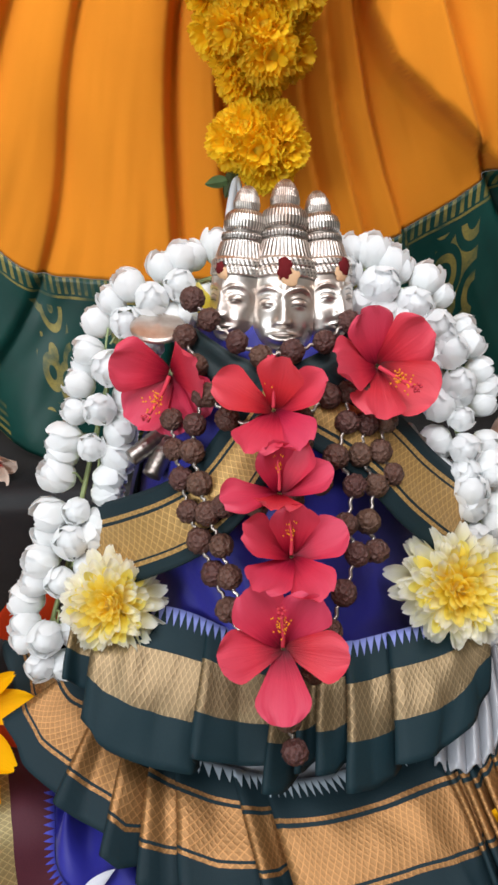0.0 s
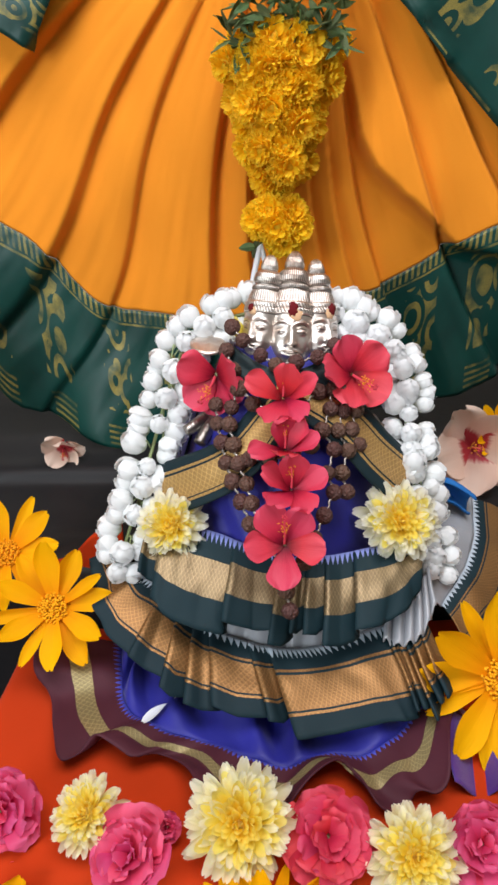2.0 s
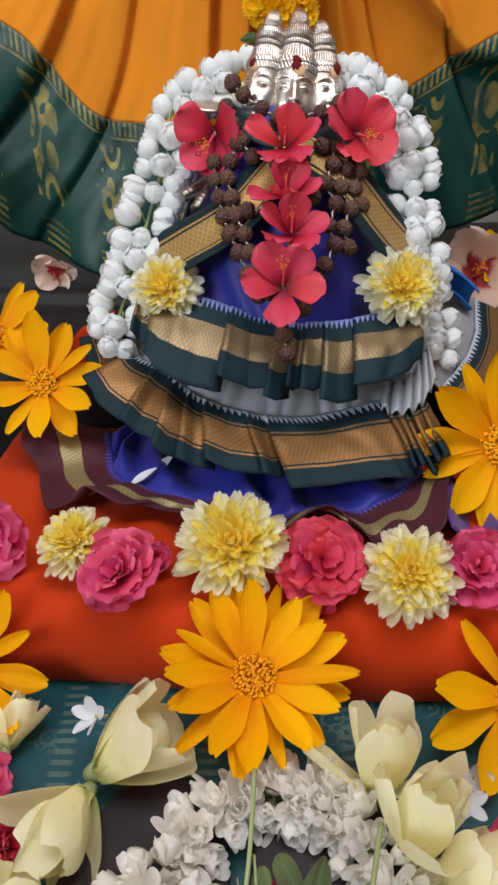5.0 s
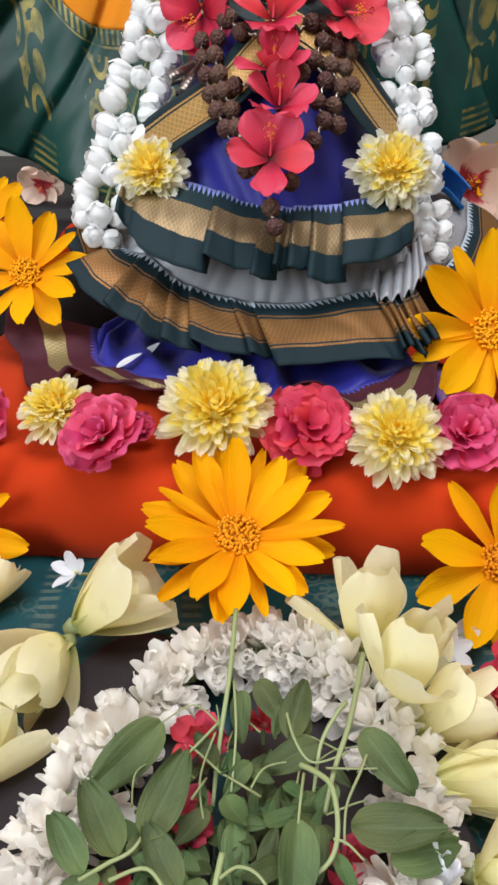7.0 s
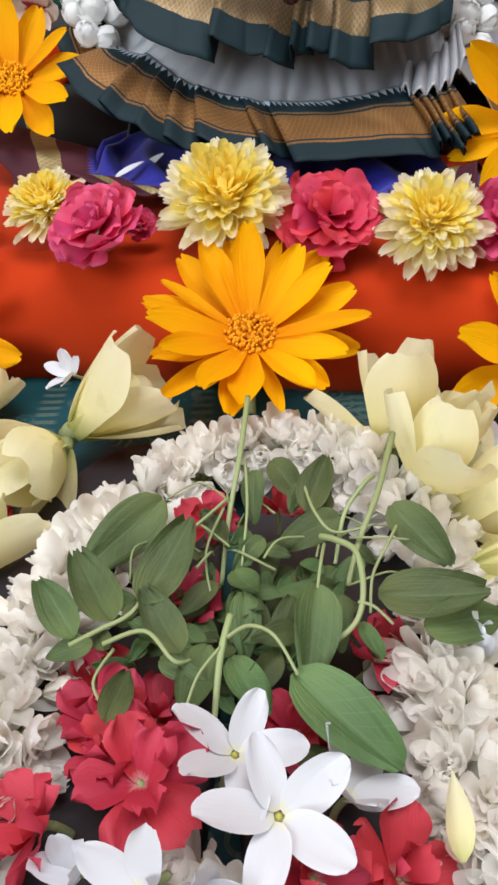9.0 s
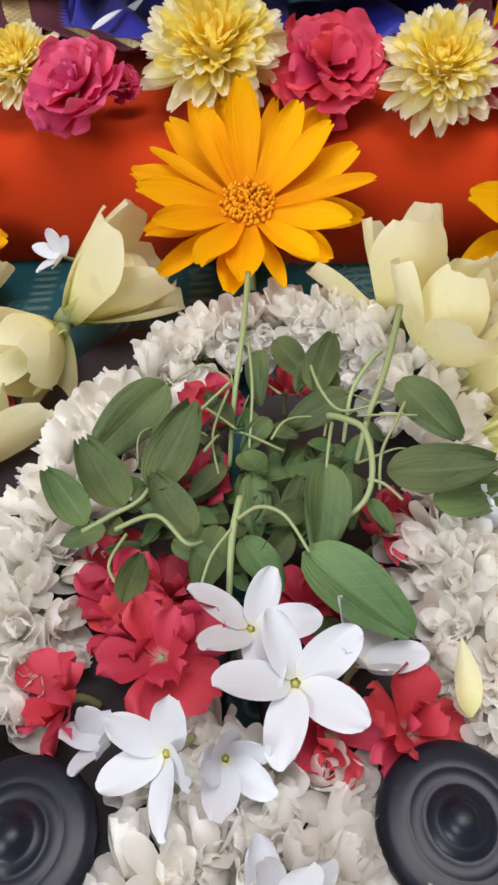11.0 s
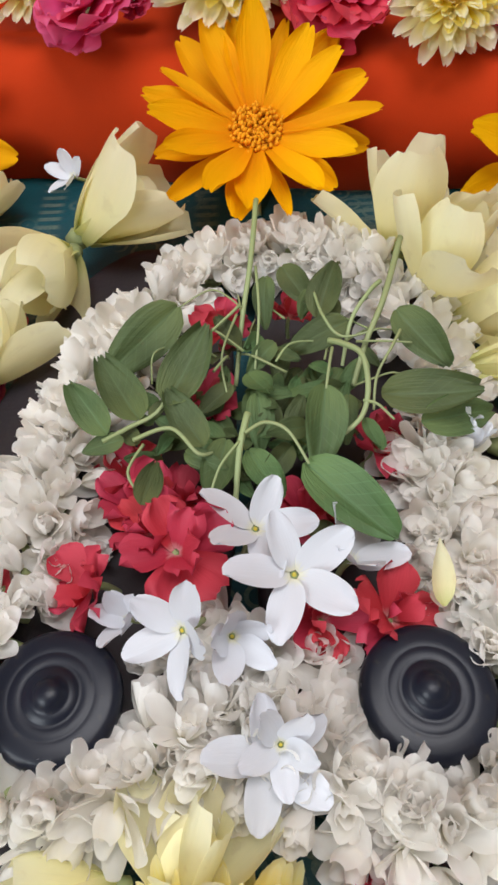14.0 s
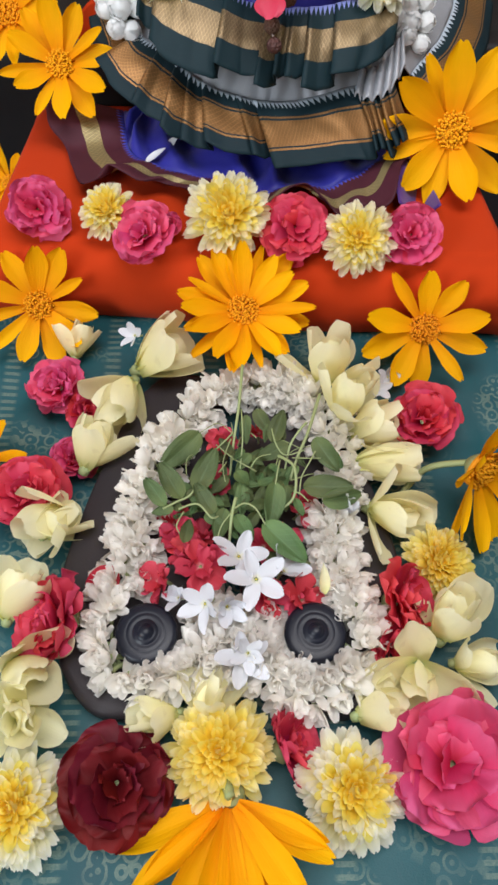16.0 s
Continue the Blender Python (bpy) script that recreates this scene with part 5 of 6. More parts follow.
# ---- wooden footwear ----
def sole_mesh():
    n = 72
    out = []
    for i in range(n):
        a = 2 * math.pi * i / n
        c, s = math.cos(a), math.sin(a)
        y = 0.150 * abs(s) ** 0.86 * (1 if s > 0 else -1)
        hw = interp(y, [-0.15, -0.12, -0.06, 0.0, 0.06, 0.12, 0.15], [0.052, 0.062, 0.064, 0.058, 0.052, 0.050, 0.044])
        out.append((hw * abs(c) ** 0.72 * (1 if c > 0 else -1), y))
    verts, faces = [], []
    lv = [(0.955, 0.0), (1.0, 0.003), (1.0, 0.013), (0.985, 0.0155), (0.95, 0.0165)]
    for s, z in lv:
        verts += [(x * s, y * s, z) for x, y in out]
    for j in range(len(lv) - 1):
        faces += [(j * n + i, j * n + (i + 1) % n, (j + 1) * n + (i + 1) % n, (j + 1) * n + i) for i in range(n)]
    faces += [tuple(range(n - 1, -1, -1)), tuple((len(lv) - 1) * n + i for i in range(n))]
    return mesh_of("sole", verts, faces, M["sole"])


SOLE = sole_mesh()
KNOB = lathe("toe_knob", [(0.009, 0.0), (0.0085, 0.010), (0.0105, 0.013), (0.0190, 0.0140), (0.0216, 0.0158), (0.0224, 0.0185), (0.0222, 0.0208), (0.0214, 0.0222), (0.0200, 0.0232), (0.0194, 0.0234), (0.0188, 0.0236),
                          (0.0160, 0.0240), (0.0142, 0.0242), (0.0138, 0.0241), (0.0134, 0.0243), (0.0104, 0.0245), (0.0096, 0.0242), (0.0088, 0.0246), (0.0080, 0.0254), (0.0066, 0.0256), (0.0056, 0.0260),
                          (0.0047, 0.0276), (0.0032, 0.0289), (0.0014, 0.0294), (0.0, 0.0295)], 64, M["wood"])
for sx in (-1, 1):
    foot = thing("wooden_sandal", pose(0.001 + sx * 0.0605, -0.122, 0.1185, 0, 0, sx * 7), "black wooden toe-knob sandal heaped with flowers", "sandal", "pair of wooden sandals")
    part("sole", SOLE, foot)
    w = foot.matrix_world.inverted() @ Vector((0.0005 + sx * 0.0575, -0.2195, 0.1335))
    part("toe_knob", KNOB, foot, pose(w.x, w.y, w.z, 4, 0, 0) @ Matrix.Scale(0.95, 4), "turned and polished black knob")

# ---- tuberose garland on the footwear ----
TUBE_P = [petal("petal", 0.0154, 0.0080, M["tube"], "oblong", 0.26, 0.06 + 0.12 * k, 0.03, 0.0, k, 5, 7, base=0.45) for k in range(4)]


def tuberose_mesh(seed, opening):
    """A double bloom of blunt-pointed petals on a short pale tube."""
    rr = random.Random(seed)
    it = []
    for k, (cnt, t, s) in enumerate([(6, 14, 1.0), (5, 40, 0.90), (4, 64, 0.72)]):
        for i in range(cnt):
            it.append((TUBE_P[rr.randrange(4)], ring(360 * (i + 0.5 * k) / cnt + rr.uniform(-14, 14), 90 - (90 - t) * opening + rr.uniform(-12, 12), 0.0008, 0.0, s * rr.uniform(0.85, 1.12), rr.uniform(-14, 14)), 6))
    it.append((tube("tube", [(0, 0, -0.0005), (0.0006, 0, -0.005), (0.0, 0.001, -0.013)], 0.0016, M["stem"], 6), Matrix(), 6))
    return bloom("tuberose", it, [M["tube"], M["stem"]])


TUBES = [tuberose_mesh(k, o) for k, o in enumerate((0.88, 0.72, 0.56, 0.95, 0.38, 0.64))]
LOOP = [(0.022, 0.002), (-0.006, -0.006), (-0.034, -0.034), (-0.053, -0.070), (-0.069, -0.106), (-0.073, -0.136), (-0.072, -0.164), (-0.080, -0.190), (-0.084, -0.212), (-0.076, -0.236),
        (-0.050, -0.248), (-0.022, -0.238), (0.006, -0.232), (0.030, -0.246), (0.052, -0.256), (0.074, -0.246), (0.088, -0.222), (0.086, -0.196), (0.078, -0.172), (0.076, -0.146),
        (0.080, -0.120), (0.088, -0.090), (0.080, -0.045), (0.062, -0.014), (0.044, 0.000), (0.022, 0.002)]
gar = thing("tuberose_garland", pose(0, -0.12, 0.135), "thick garland of cream tuberoses laid over the wooden sandals", "garland")
part("thread", tube("thread", [(x, y + 0.12, 0.003) for x, y in LOOP], 0.0012, M["stem"]), gar)
KNOBS = ((0.058, -0.2195), (-0.057, -0.2195))


def off_knobs(x, y):
    return min(math.hypot(x - a, y - b) for a, b in KNOBS) > 0.0284


def tuberose_at(t, seat, k):
    """A bloom's pose round the cord: seat is how far round the cord's section it sits, -1 to 1; k scales its lift."""
    c = lerp_curve([(x, y, 0) for x, y in LOOP], t % 1.0)
    d = lerp_curve([(x, y, 0) for x, y in LOOP], (t + 0.01) % 1.0) - c
    side = Vector((d.y, -d.x, 0)).normalized()
    a = seat * 1.35
    axis = side * math.sin(a) + Vector((0, 0, 1)) * math.cos(a) + d.normalized() * R.uniform(-0.5, 0.5) + Vector((R.uniform(-0.3, 0.3), R.uniform(-0.4, 0.2), 0))
    p = c + side * math.sin(a) * 0.0105 * k + Vector((0, 0.12, 0.004 + 0.0125 * math.cos(a) * k))
    return p, axis


FILL = [(-0.090, -0.222), (-0.086, -0.204), (-0.082, -0.238), (-0.068, -0.251), (-0.058, -0.252), (-0.046, -0.250), (0.090, -0.214), (0.087, -0.238), (0.068, -0.252), (0.046, -0.250), (0.058, -0.252), (-0.088, -0.230), (-0.010, -0.206), (0.002, -0.198), (-0.016, -0.196), (0.010, -0.204), (0.036, -0.208), (-0.006, -0.190), (-0.040, -0.200), (-0.034, -0.214), (-0.026, -0.226), (-0.012, -0.222), (0.000, -0.214), (0.012, -0.212), (0.022, -0.206), (0.030, -0.214), (0.026, -0.226), (0.018, -0.230), (0.034, -0.232), (0.040, -0.245),
        (-0.002, -0.226), (-0.024, -0.206), (0.032, -0.202), (0.066, -0.180), (0.062, -0.168), (-0.064, -0.172), (-0.062, -0.186), (0.014, -0.222), (-0.030, -0.240), (-0.014, -0.236), (0.046, -0.204), (-0.040, -0.238)]
for i in range(196):
    p, axis = tuberose_at((i + R.uniform(-0.4, 0.4)) / 196, ((i * 0.618) % 1.0 * 2 - 1) * 1.05, R.uniform(0.85, 1.15))
    if off_knobs(p.x, p.y - 0.12):
        part("tuberose", TUBES[R.randrange(6)], gar, facing(p, axis, R.uniform(0, 360), R.uniform(0.86, 1.16)))
for x, y in FILL:
    if off_knobs(x, y):
        part("tuberose", TUBES[R.randrange(6)], gar, facing((x, y + 0.12, R.uniform(0.004, 0.011)), (R.uniform(-0.7, 0.7), R.uniform(-0.9, 0.2), 0.9), R.uniform(0, 360), R.uniform(0.95, 1.2)))
under = []
for i in range(76):
    p, axis = tuberose_at((i + R.uniform(-0.4, 0.4)) / 76, R.uniform(-1.2, 1.2), 0.45)
    if off_knobs(p.x, p.y - 0.12):
        under.append((TUBES[i % 6], facing(p, axis, R.uniform(0, 360), 0.95)))
part("under_layer", join("under_layer", under, [M["tube"], M["stem"]]), gar, label="lower layer of packed tuberoses")["kind"] = "stuff"

# ---- five-petalled white flowers, oleanders, sprigs ----
PURE_P = [petal("petal", 0.026, 0.0136, M["pure"], "round", 0.14, 0.08 - 0.10 * k, 0.08, 0.0, k, 8, 10, base=0.22) for k in range(3)]
TUBE5 = tube("flower_tube", [(0, 0, 0), (0.001, 0, -0.008), (0.0, 0.002, -0.018)], 0.0016, M["stem"], 7)
EYE = lathe("eye", [(0.0009, -0.0005), (0.0008, 0.0006), (0.0, 0.0009)], 8, M["mum_in"])


def crepe_jasmine(pos, normal, spin, size, label="white five-petalled crepe jasmine flower", tilt=12, count=5):
    ob = thing("crepe_jasmine", facing(pos, normal, spin, size * 0.72 / 0.05), label, "flower", "white crepe jasmine flowers")
    for i in range(count):
        part("petal", PURE_P[i % 3], ob, ring(72 * i + R.uniform(-5, 5), tilt + R.uniform(-8, 8), 0.0016, 0.0, R.uniform(0.92, 1.06), 14))
    part("flower_tube", TUBE5, ob)
    part("eye", EYE, ob)
    return ob


crepe_jasmine((0.018, -0.189, 0.170), (0.05, -0.15, 1), 2, 0.058)
crepe_jasmine((0.006, -0.171, 0.168), (0.20, 0.05, 0.95), 26, 0.054, tilt=16)
crepe_jasmine((-0.017, -0.205, 0.166), (-0.45, -0.45, 0.7), 84, 0.052, "white crepe jasmine flower with curled petals", 30)
crepe_jasmine((0.009, -0.240, 0.160), (0.25, -0.35, 0.9), -14, 0.052, "white crepe jasmine flower with doubled petals", 20)
crepe_jasmine((0.012, -0.238, 0.164), (0.1, -0.35, 0.9), 22, 0.040, "white crepe jasmine flower with doubled petals", 42)
crepe_jasmine((0.038, -0.178, 0.158), (0.4, 0.2, 0.8), 70, 0.050, "white crepe jasmine flower half hidden", 40)
crepe_jasmine((-0.002, -0.204, 0.158), (0.2, -0.5, 0.8), 70, 0.048, "white crepe jasmine flower half hidden", 55)
crepe_jasmine((-0.036, -0.196, 0.154), (-0.3, -0.2, 0.9), 70, 0.040, "white crepe jasmine bud half hidden", 62)
crepe_jasmine((0.088, -0.130, 0.156), (0.3, 0.3, 0.9), 10, 0.034, "white crepe jasmine bud half hidden", 74)
crepe_jasmine((0.138, 0.014, 0.142), (-0.2, -0.5, 0.8), 0, 0.032, "white crepe jasmine flower on teal brocade", 40)
crepe_jasmine((0.125, -0.008, 0.152), (0.2, -0.3, 0.9), 40, 0.036, "white crepe jasmine flower on pale champak", 40)
crepe_jasmine((-0.084, 0.036, 0.172), (-0.5, -0.5, 0.7), 30, 0.040, "wilted white crepe jasmine flower on champak", 40)

NER_P = [petal("petal", 0.020, 0.0175, M["nerium"], "fan", 0.16, -0.08 + 0.14 * k, 0.22, 0.05, k, 8, 8, base=0.22) for k in range(3)]


def oleander(pos, normal, size, label="crimson oleander flower with ruffled petals"):
    ob = thing("oleander", facing(pos, normal, R.uniform(0, 360), size * 0.80 / 0.036), label, "flower", "crimson oleander flowers")
    for k in range(2):
        for i in range(5 - 2 * k):
            part("petal", NER_P[(i + k) % 3], ob, ring(72 * i + 36 * k + R.uniform(-9, 9), 22 + 30 * k + R.uniform(-9, 9), 0.001, 0.001 * k, (1 - 0.25 * k) * R.uniform(0.85, 1.15), R.uniform(-20, 20)))
    part("flower_tube", TUBE5, ob)
    return ob


for x, y, z, nx, ny, sz in ((-0.021, -0.175, 0.160, 0.1, -0.3, 0.044), (-0.030, -0.164, 0.155, -0.4, 0.2, 0.040), (-0.050, -0.184, 0.154, -0.6, -0.3, 0.038), (-0.038, -0.150, 0.148, 0.2, 0.1, 0.038),
                            (-0.042, -0.134, 0.146, -0.3, 0.2, 0.036), (0.024, -0.156, 0.152, 0.3, 0.0, 0.038), (0.050, -0.196, 0.150, 0.3, -0.3, 0.040), (0.054, -0.124, 0.148, 0.4, 0.1, 0.036),
                            (-0.006, -0.072, 0.164, -0.3, -0.3, 0.030), (-0.014, -0.102, 0.154, 0.0, -0.2, 0.034), (0.027, -0.196, 0.150, 0.1, -0.2, 0.036),
                            (0.038, -0.152, 0.148, 0.1, 0.2, 0.034), (-0.022, -0.146, 0.146, 0.1, 0.2, 0.034), (0.022, -0.060, 0.160, 0.1, 0.2, 0.026)):
    oleander((x, y, z), (nx, ny, 0.9), sz)
solo("loose_petal", petal("loose_petal", 0.030, 0.022, M["rose_red"], "round", 0.3, 0.15, 0.05, seed=3), "loose crimson rose petal", "petal", m=Matrix.Translation((-0.101, -0.190, 0.137)) @ pose(0, 0, 0, 25, 20, -30))
solo("loose_petal", petal("loose_petal", 0.022, 0.008, M["lotus"], "point", 0.4, 0.1, 0.02, seed=5), "loose pale yellow petal on tuberoses", "petal", m=Matrix.Translation((0.066, -0.196, 0.160)) @ pose(0, 0, 0, 35, 0, 5))
for x, y, rz in ((-0.082, 0.208, -58), (-0.066, 0.224, -40)):
    solo("loose_petal", petal("loose_petal", 0.024, 0.009, M["pure"], "point", 0.3, 0.1, 0.02, seed=8), "loose white petal on blue cloth", "petal", m=Matrix.Translation((x, y, 0.2245)) @ pose(0, 0, 0, 12, 0, rz))

LEAF_M = [petal("leaf", 0.030, 0.0150, M["leaf"], "egg", 0.06 + 0.13 * (k % 3), (-0.30, -0.12, 0.10, -0.45, 0.22, -0.2)[k], 0.16, 0.0, k, 10, 12, 0.07, base=0.08) for k in range(6)]


def sprig(name_pos, label, stems, leaves):
    ob = thing("basil_sprig", pose(*name_pos), label, "herb sprig", "basil sprigs on the sandals")
    o = Vector(name_pos)
    for pts, rad in stems:
        part("stem", tube("stem", [Vector(p) - o for p in pts], rad * 0.58, M["stem"], 8, 0.7), ob)
    for (x, y, z), (dx, dy, dz), size in leaves:
        d = Vector((dx, dy, dz)).normalized()
        side = d.cross(Vector((R.uniform(-0.5, 0.5), R.uniform(-0.9, 0.1), 1))).normalized()
        up = side.cross(d)
        m = Matrix((side, d, up)).transposed().to_4x4()
        part("leaf", LEAF_M[R.randrange(6)], ob, Matrix.Translation(Vector((x, y, z)) - o) @ m @ Matrix.Scale(size / 0.030, 4))
    return ob


def leaf_to(x0, y0, x1, y1, z, dip=0.0):
    """A leaf from its stalk end to its tip: place, way and length."""
    d = Vector((x1 - x0, y1 - y0, -dip))
    return (x0, y0, z), tuple(d), d.length * 1.0


def small_leaves(n, cx, cy, rx, ry, z0, z1, seed):
    rr = random.Random(seed)
    out = []
    for _ in range(n):
        a, q = rr.uniform(0, 6.283), math.sqrt(rr.random())
        b = rr.uniform(0, 6.283)
        out.append(((cx + rx * q * math.cos(b), cy + ry * q * math.sin(b), rr.uniform(z0, z1)), (math.cos(a), math.sin(a), rr.uniform(-0.7, 0.6)), rr.uniform(0.009, 0.018)))
    return out


def twigs(n, cx, cy, rx, ry, seed):
    """Thin bent stalks lying through a sprig."""
    rr = random.Random(seed)
    out = []
    for _ in range(n):
        x, y, a, l = cx + rr.uniform(-rx, rx), cy + rr.uniform(-ry, ry), rr.gauss(1.57, 0.7), rr.uniform(0.014, 0.030)
        z = rr.uniform(0.166, 0.178)
        out.append(([(x, y, z), (x + 0.5 * l * math.cos(a) + rr.uniform(-0.005, 0.005), y + 0.5 * l * math.sin(a), z + rr.uniform(0.0, 0.005)), (x + l * math.cos(a), y + l * math.sin(a), z - rr.uniform(0.0, 0.008))], rr.uniform(0.0007, 0.0011)))
    return out


sprig((0.005, -0.09, 0.16), "fresh green basil sprig with long pale stems", [
    ([(0.009, -0.010, 0.186), (0.006, -0.051, 0.184), (0.002, -0.078, 0.175), (-0.001, -0.098, 0.158)], 0.0022),
    ([(0.001, -0.073, 0.179), (-0.010, -0.084, 0.176), (-0.022, -0.093, 0.172)], 0.0012),
    ([(0.008, -0.052, 0.182), (0.009, -0.076, 0.178), (0.007, -0.098, 0.168)], 0.0012),
    ([(0.000, -0.077, 0.178), (-0.006, -0.096, 0.174), (-0.004, -0.110, 0.166)], 0.0010),
    ([(0.002, -0.074, 0.179), (-0.010, -0.064, 0.180), (-0.024, -0.070, 0.176)], 0.0008),
    ([(0.004, -0.129, 0.178), (0.001, -0.142, 0.174), (-0.001, -0.156, 0.160)], 0.0024),
    ([(0.003, -0.138, 0.178), (0.010, -0.135, 0.180), (0.018, -0.139, 0.180), (0.025, -0.149, 0.174)], 0.0013),
    ([(0.001, -0.140, 0.176), (-0.006, -0.148, 0.172), (-0.010, -0.158, 0.166)], 0.0010)] + twigs(7, 0.004, -0.096, 0.016, 0.026, 11),
    [leaf_to(0.024, -0.147, 0.053, -0.174, 0.173, 0.010), leaf_to(0.004, -0.137, 0.016, -0.158, 0.167, 0.004), leaf_to(-0.004, -0.132, -0.011, -0.157, 0.167, 0.006), leaf_to(0.023, -0.164, 0.041, -0.174, 0.160, 0.003),
     leaf_to(0.008, -0.114, 0.010, -0.136, 0.172, 0.004), leaf_to(0.012, -0.056, 0.009, -0.076, 0.180, 0.004), leaf_to(0.015, -0.087, 0.004, -0.100, 0.172, 0.003), leaf_to(0.020, -0.134, 0.008, -0.150, 0.165, 0.002),
     leaf_to(-0.002, -0.106, -0.016, -0.118, 0.168, 0.003), leaf_to(0.004, -0.100, 0.014, -0.118, 0.168, -0.004), leaf_to(0.001, -0.088, -0.008, -0.074, 0.172, 0.0)]
    + small_leaves(44, 0.006, -0.108, 0.026, 0.038, 0.152, 0.170, 1))
sprig((-0.04, -0.10, 0.16), "fresh green basil sprig with broad leaves", [
    ([(-0.038, -0.134, 0.170), (-0.024, -0.132, 0.174), (-0.014, -0.142, 0.172), (-0.009, -0.139, 0.168)], 0.0015),
    ([(-0.050, -0.132, 0.167), (-0.040, -0.128, 0.170), (-0.028, -0.122, 0.174), (-0.021, -0.096, 0.176)], 0.0017),
    ([(-0.034, -0.136, 0.170), (-0.039, -0.147, 0.168), (-0.034, -0.154, 0.162)], 0.0011)] + twigs(4, -0.022, -0.110, 0.014, 0.018, 12),
    [leaf_to(-0.048, -0.131, -0.063, -0.110, 0.170, -0.004), leaf_to(-0.036, -0.126, -0.053, -0.098, 0.172, 0.002), leaf_to(-0.012, -0.138, -0.026, -0.116, 0.171, -0.002), leaf_to(-0.024, -0.071, -0.052, -0.100, 0.178, 0.010),
     leaf_to(-0.026, -0.122, -0.012, -0.090, 0.176, -0.003), leaf_to(-0.034, -0.158, -0.029, -0.138, 0.164, 0.0), leaf_to(-0.042, -0.132, -0.058, -0.136, 0.168, 0.0), leaf_to(-0.032, -0.126, -0.024, -0.116, 0.172, -0.003),
     leaf_to(-0.036, -0.134, -0.046, -0.124, 0.168, 0.0), leaf_to(-0.016, -0.094, -0.028, -0.110, 0.170, 0.004)]
    + small_leaves(18, -0.018, -0.116, 0.016, 0.024, 0.152, 0.168, 2))
sprig((0.06, -0.09, 0.16), "fresh green basil sprig with curling stems", [
    ([(0.070, -0.040, 0.186), (0.059, -0.075, 0.184), (0.050, -0.095, 0.178), (0.045, -0.108, 0.168)], 0.0024),
    ([(0.058, -0.068, 0.186), (0.053, -0.074, 0.186), (0.045, -0.086, 0.182), (0.041, -0.101, 0.172)], 0.0018),
    ([(0.036, -0.093, 0.178), (0.041, -0.098, 0.181), (0.047, -0.106, 0.183), (0.048, -0.120, 0.180), (0.045, -0.129, 0.174), (0.036, -0.134, 0.168)], 0.0022),
    ([(0.046, -0.124, 0.178), (0.051, -0.126, 0.178), (0.057, -0.130, 0.174)], 0.0011),
    ([(0.064, -0.090, 0.180), (0.060, -0.098, 0.180), (0.053, -0.110, 0.176), (0.051, -0.122, 0.170)], 0.0012),
    ([(0.031, -0.070, 0.184), (0.034, -0.086, 0.184), (0.041, -0.094, 0.181), (0.056, -0.089, 0.180)], 0.0011),
    ([(0.037, -0.097, 0.178), (0.035, -0.107, 0.180), (0.033, -0.118, 0.178)], 0.0012),
    ([(0.046, -0.096, 0.180), (0.056, -0.097, 0.181), (0.068, -0.095, 0.178)], 0.0009)] + twigs(6, 0.044, -0.098, 0.016, 0.022, 13),
    [leaf_to(0.054, -0.117, 0.090, -0.118, 0.174, 0.002), leaf_to(0.068, -0.128, 0.100, -0.120, 0.170, 0.002), leaf_to(0.033, -0.117, 0.030, -0.150, 0.179, 0.008), leaf_to(0.064, -0.078, 0.082, -0.104, 0.180, 0.008),
     leaf_to(0.032, -0.082, 0.040, -0.058, 0.180, -0.012), leaf_to(0.044, -0.084, 0.020, -0.094, 0.180, 0.004), leaf_to(0.051, -0.098, 0.039, -0.110, 0.172, 0.004), leaf_to(0.019, -0.052, 0.031, -0.072, 0.182, 0.006),
     leaf_to(0.032, -0.064, 0.026, -0.080, 0.180, 0.004), leaf_to(0.070, -0.084, 0.086, -0.098, 0.176, 0.006), leaf_to(0.048, -0.124, 0.052, -0.138, 0.168, 0.004), leaf_to(0.040, -0.078, 0.034, -0.060, 0.176, -0.004)]
    + small_leaves(34, 0.034, -0.102, 0.020, 0.030, 0.152, 0.170, 3))

# ---- white bud garland round the idol ----
def bud_petal(seed, opened):
    """One petal wrapped round a bud, along +Z, seen from its +X side."""
    rr = random.Random(seed)
    span, top = rr.uniform(0.75, 1.0), rr.uniform(0.86, 1.0)

    def fn(u, v):
        s, t = 2 * u - 1, v * top
        r = interp(t, [0, 0.12, 0.35, 0.6, 0.82, 1.0], [0.0025, 0.0058, 0.0080, 0.0084, 0.0064, 0.0030]) + (0.0003 + 0.0014 * opened) * (0.3 + v) + 0.0007 * s * s
        a = s * span * math.sin(math.pi * min(1, 0.16 + v * 0.78)) ** 0.7
        return (r * math.cos(a), r * math.sin(a), 0.0195 * t + 0.0008)
    return grid("petal", fn, 8, 8, M["white"])


BUD_CORE = lathe("bud", [(0.0, 0.0), (0.0025, 0.0004), (0.0062, 0.004), (0.0078, 0.009), (0.0072, 0.0135), (0.0045, 0.0172), (0.0, 0.019)], 16, M["white"])
BUD_PETALS = [bud_petal(k, o) for k, o in enumerate((0.0, 0.3, 0.1, 0.7, 0.2, 1.0, 0.5, 0.05))]


def bud(parent, m):
    ob = part("bud", BUD_CORE, parent, m)
    for i in range(6):
        part("petal", BUD_PETALS[R.randrange(8)], ob, pose(0, 0, 0, 0, 0, 60 * i + R.uniform(-15, 15)))


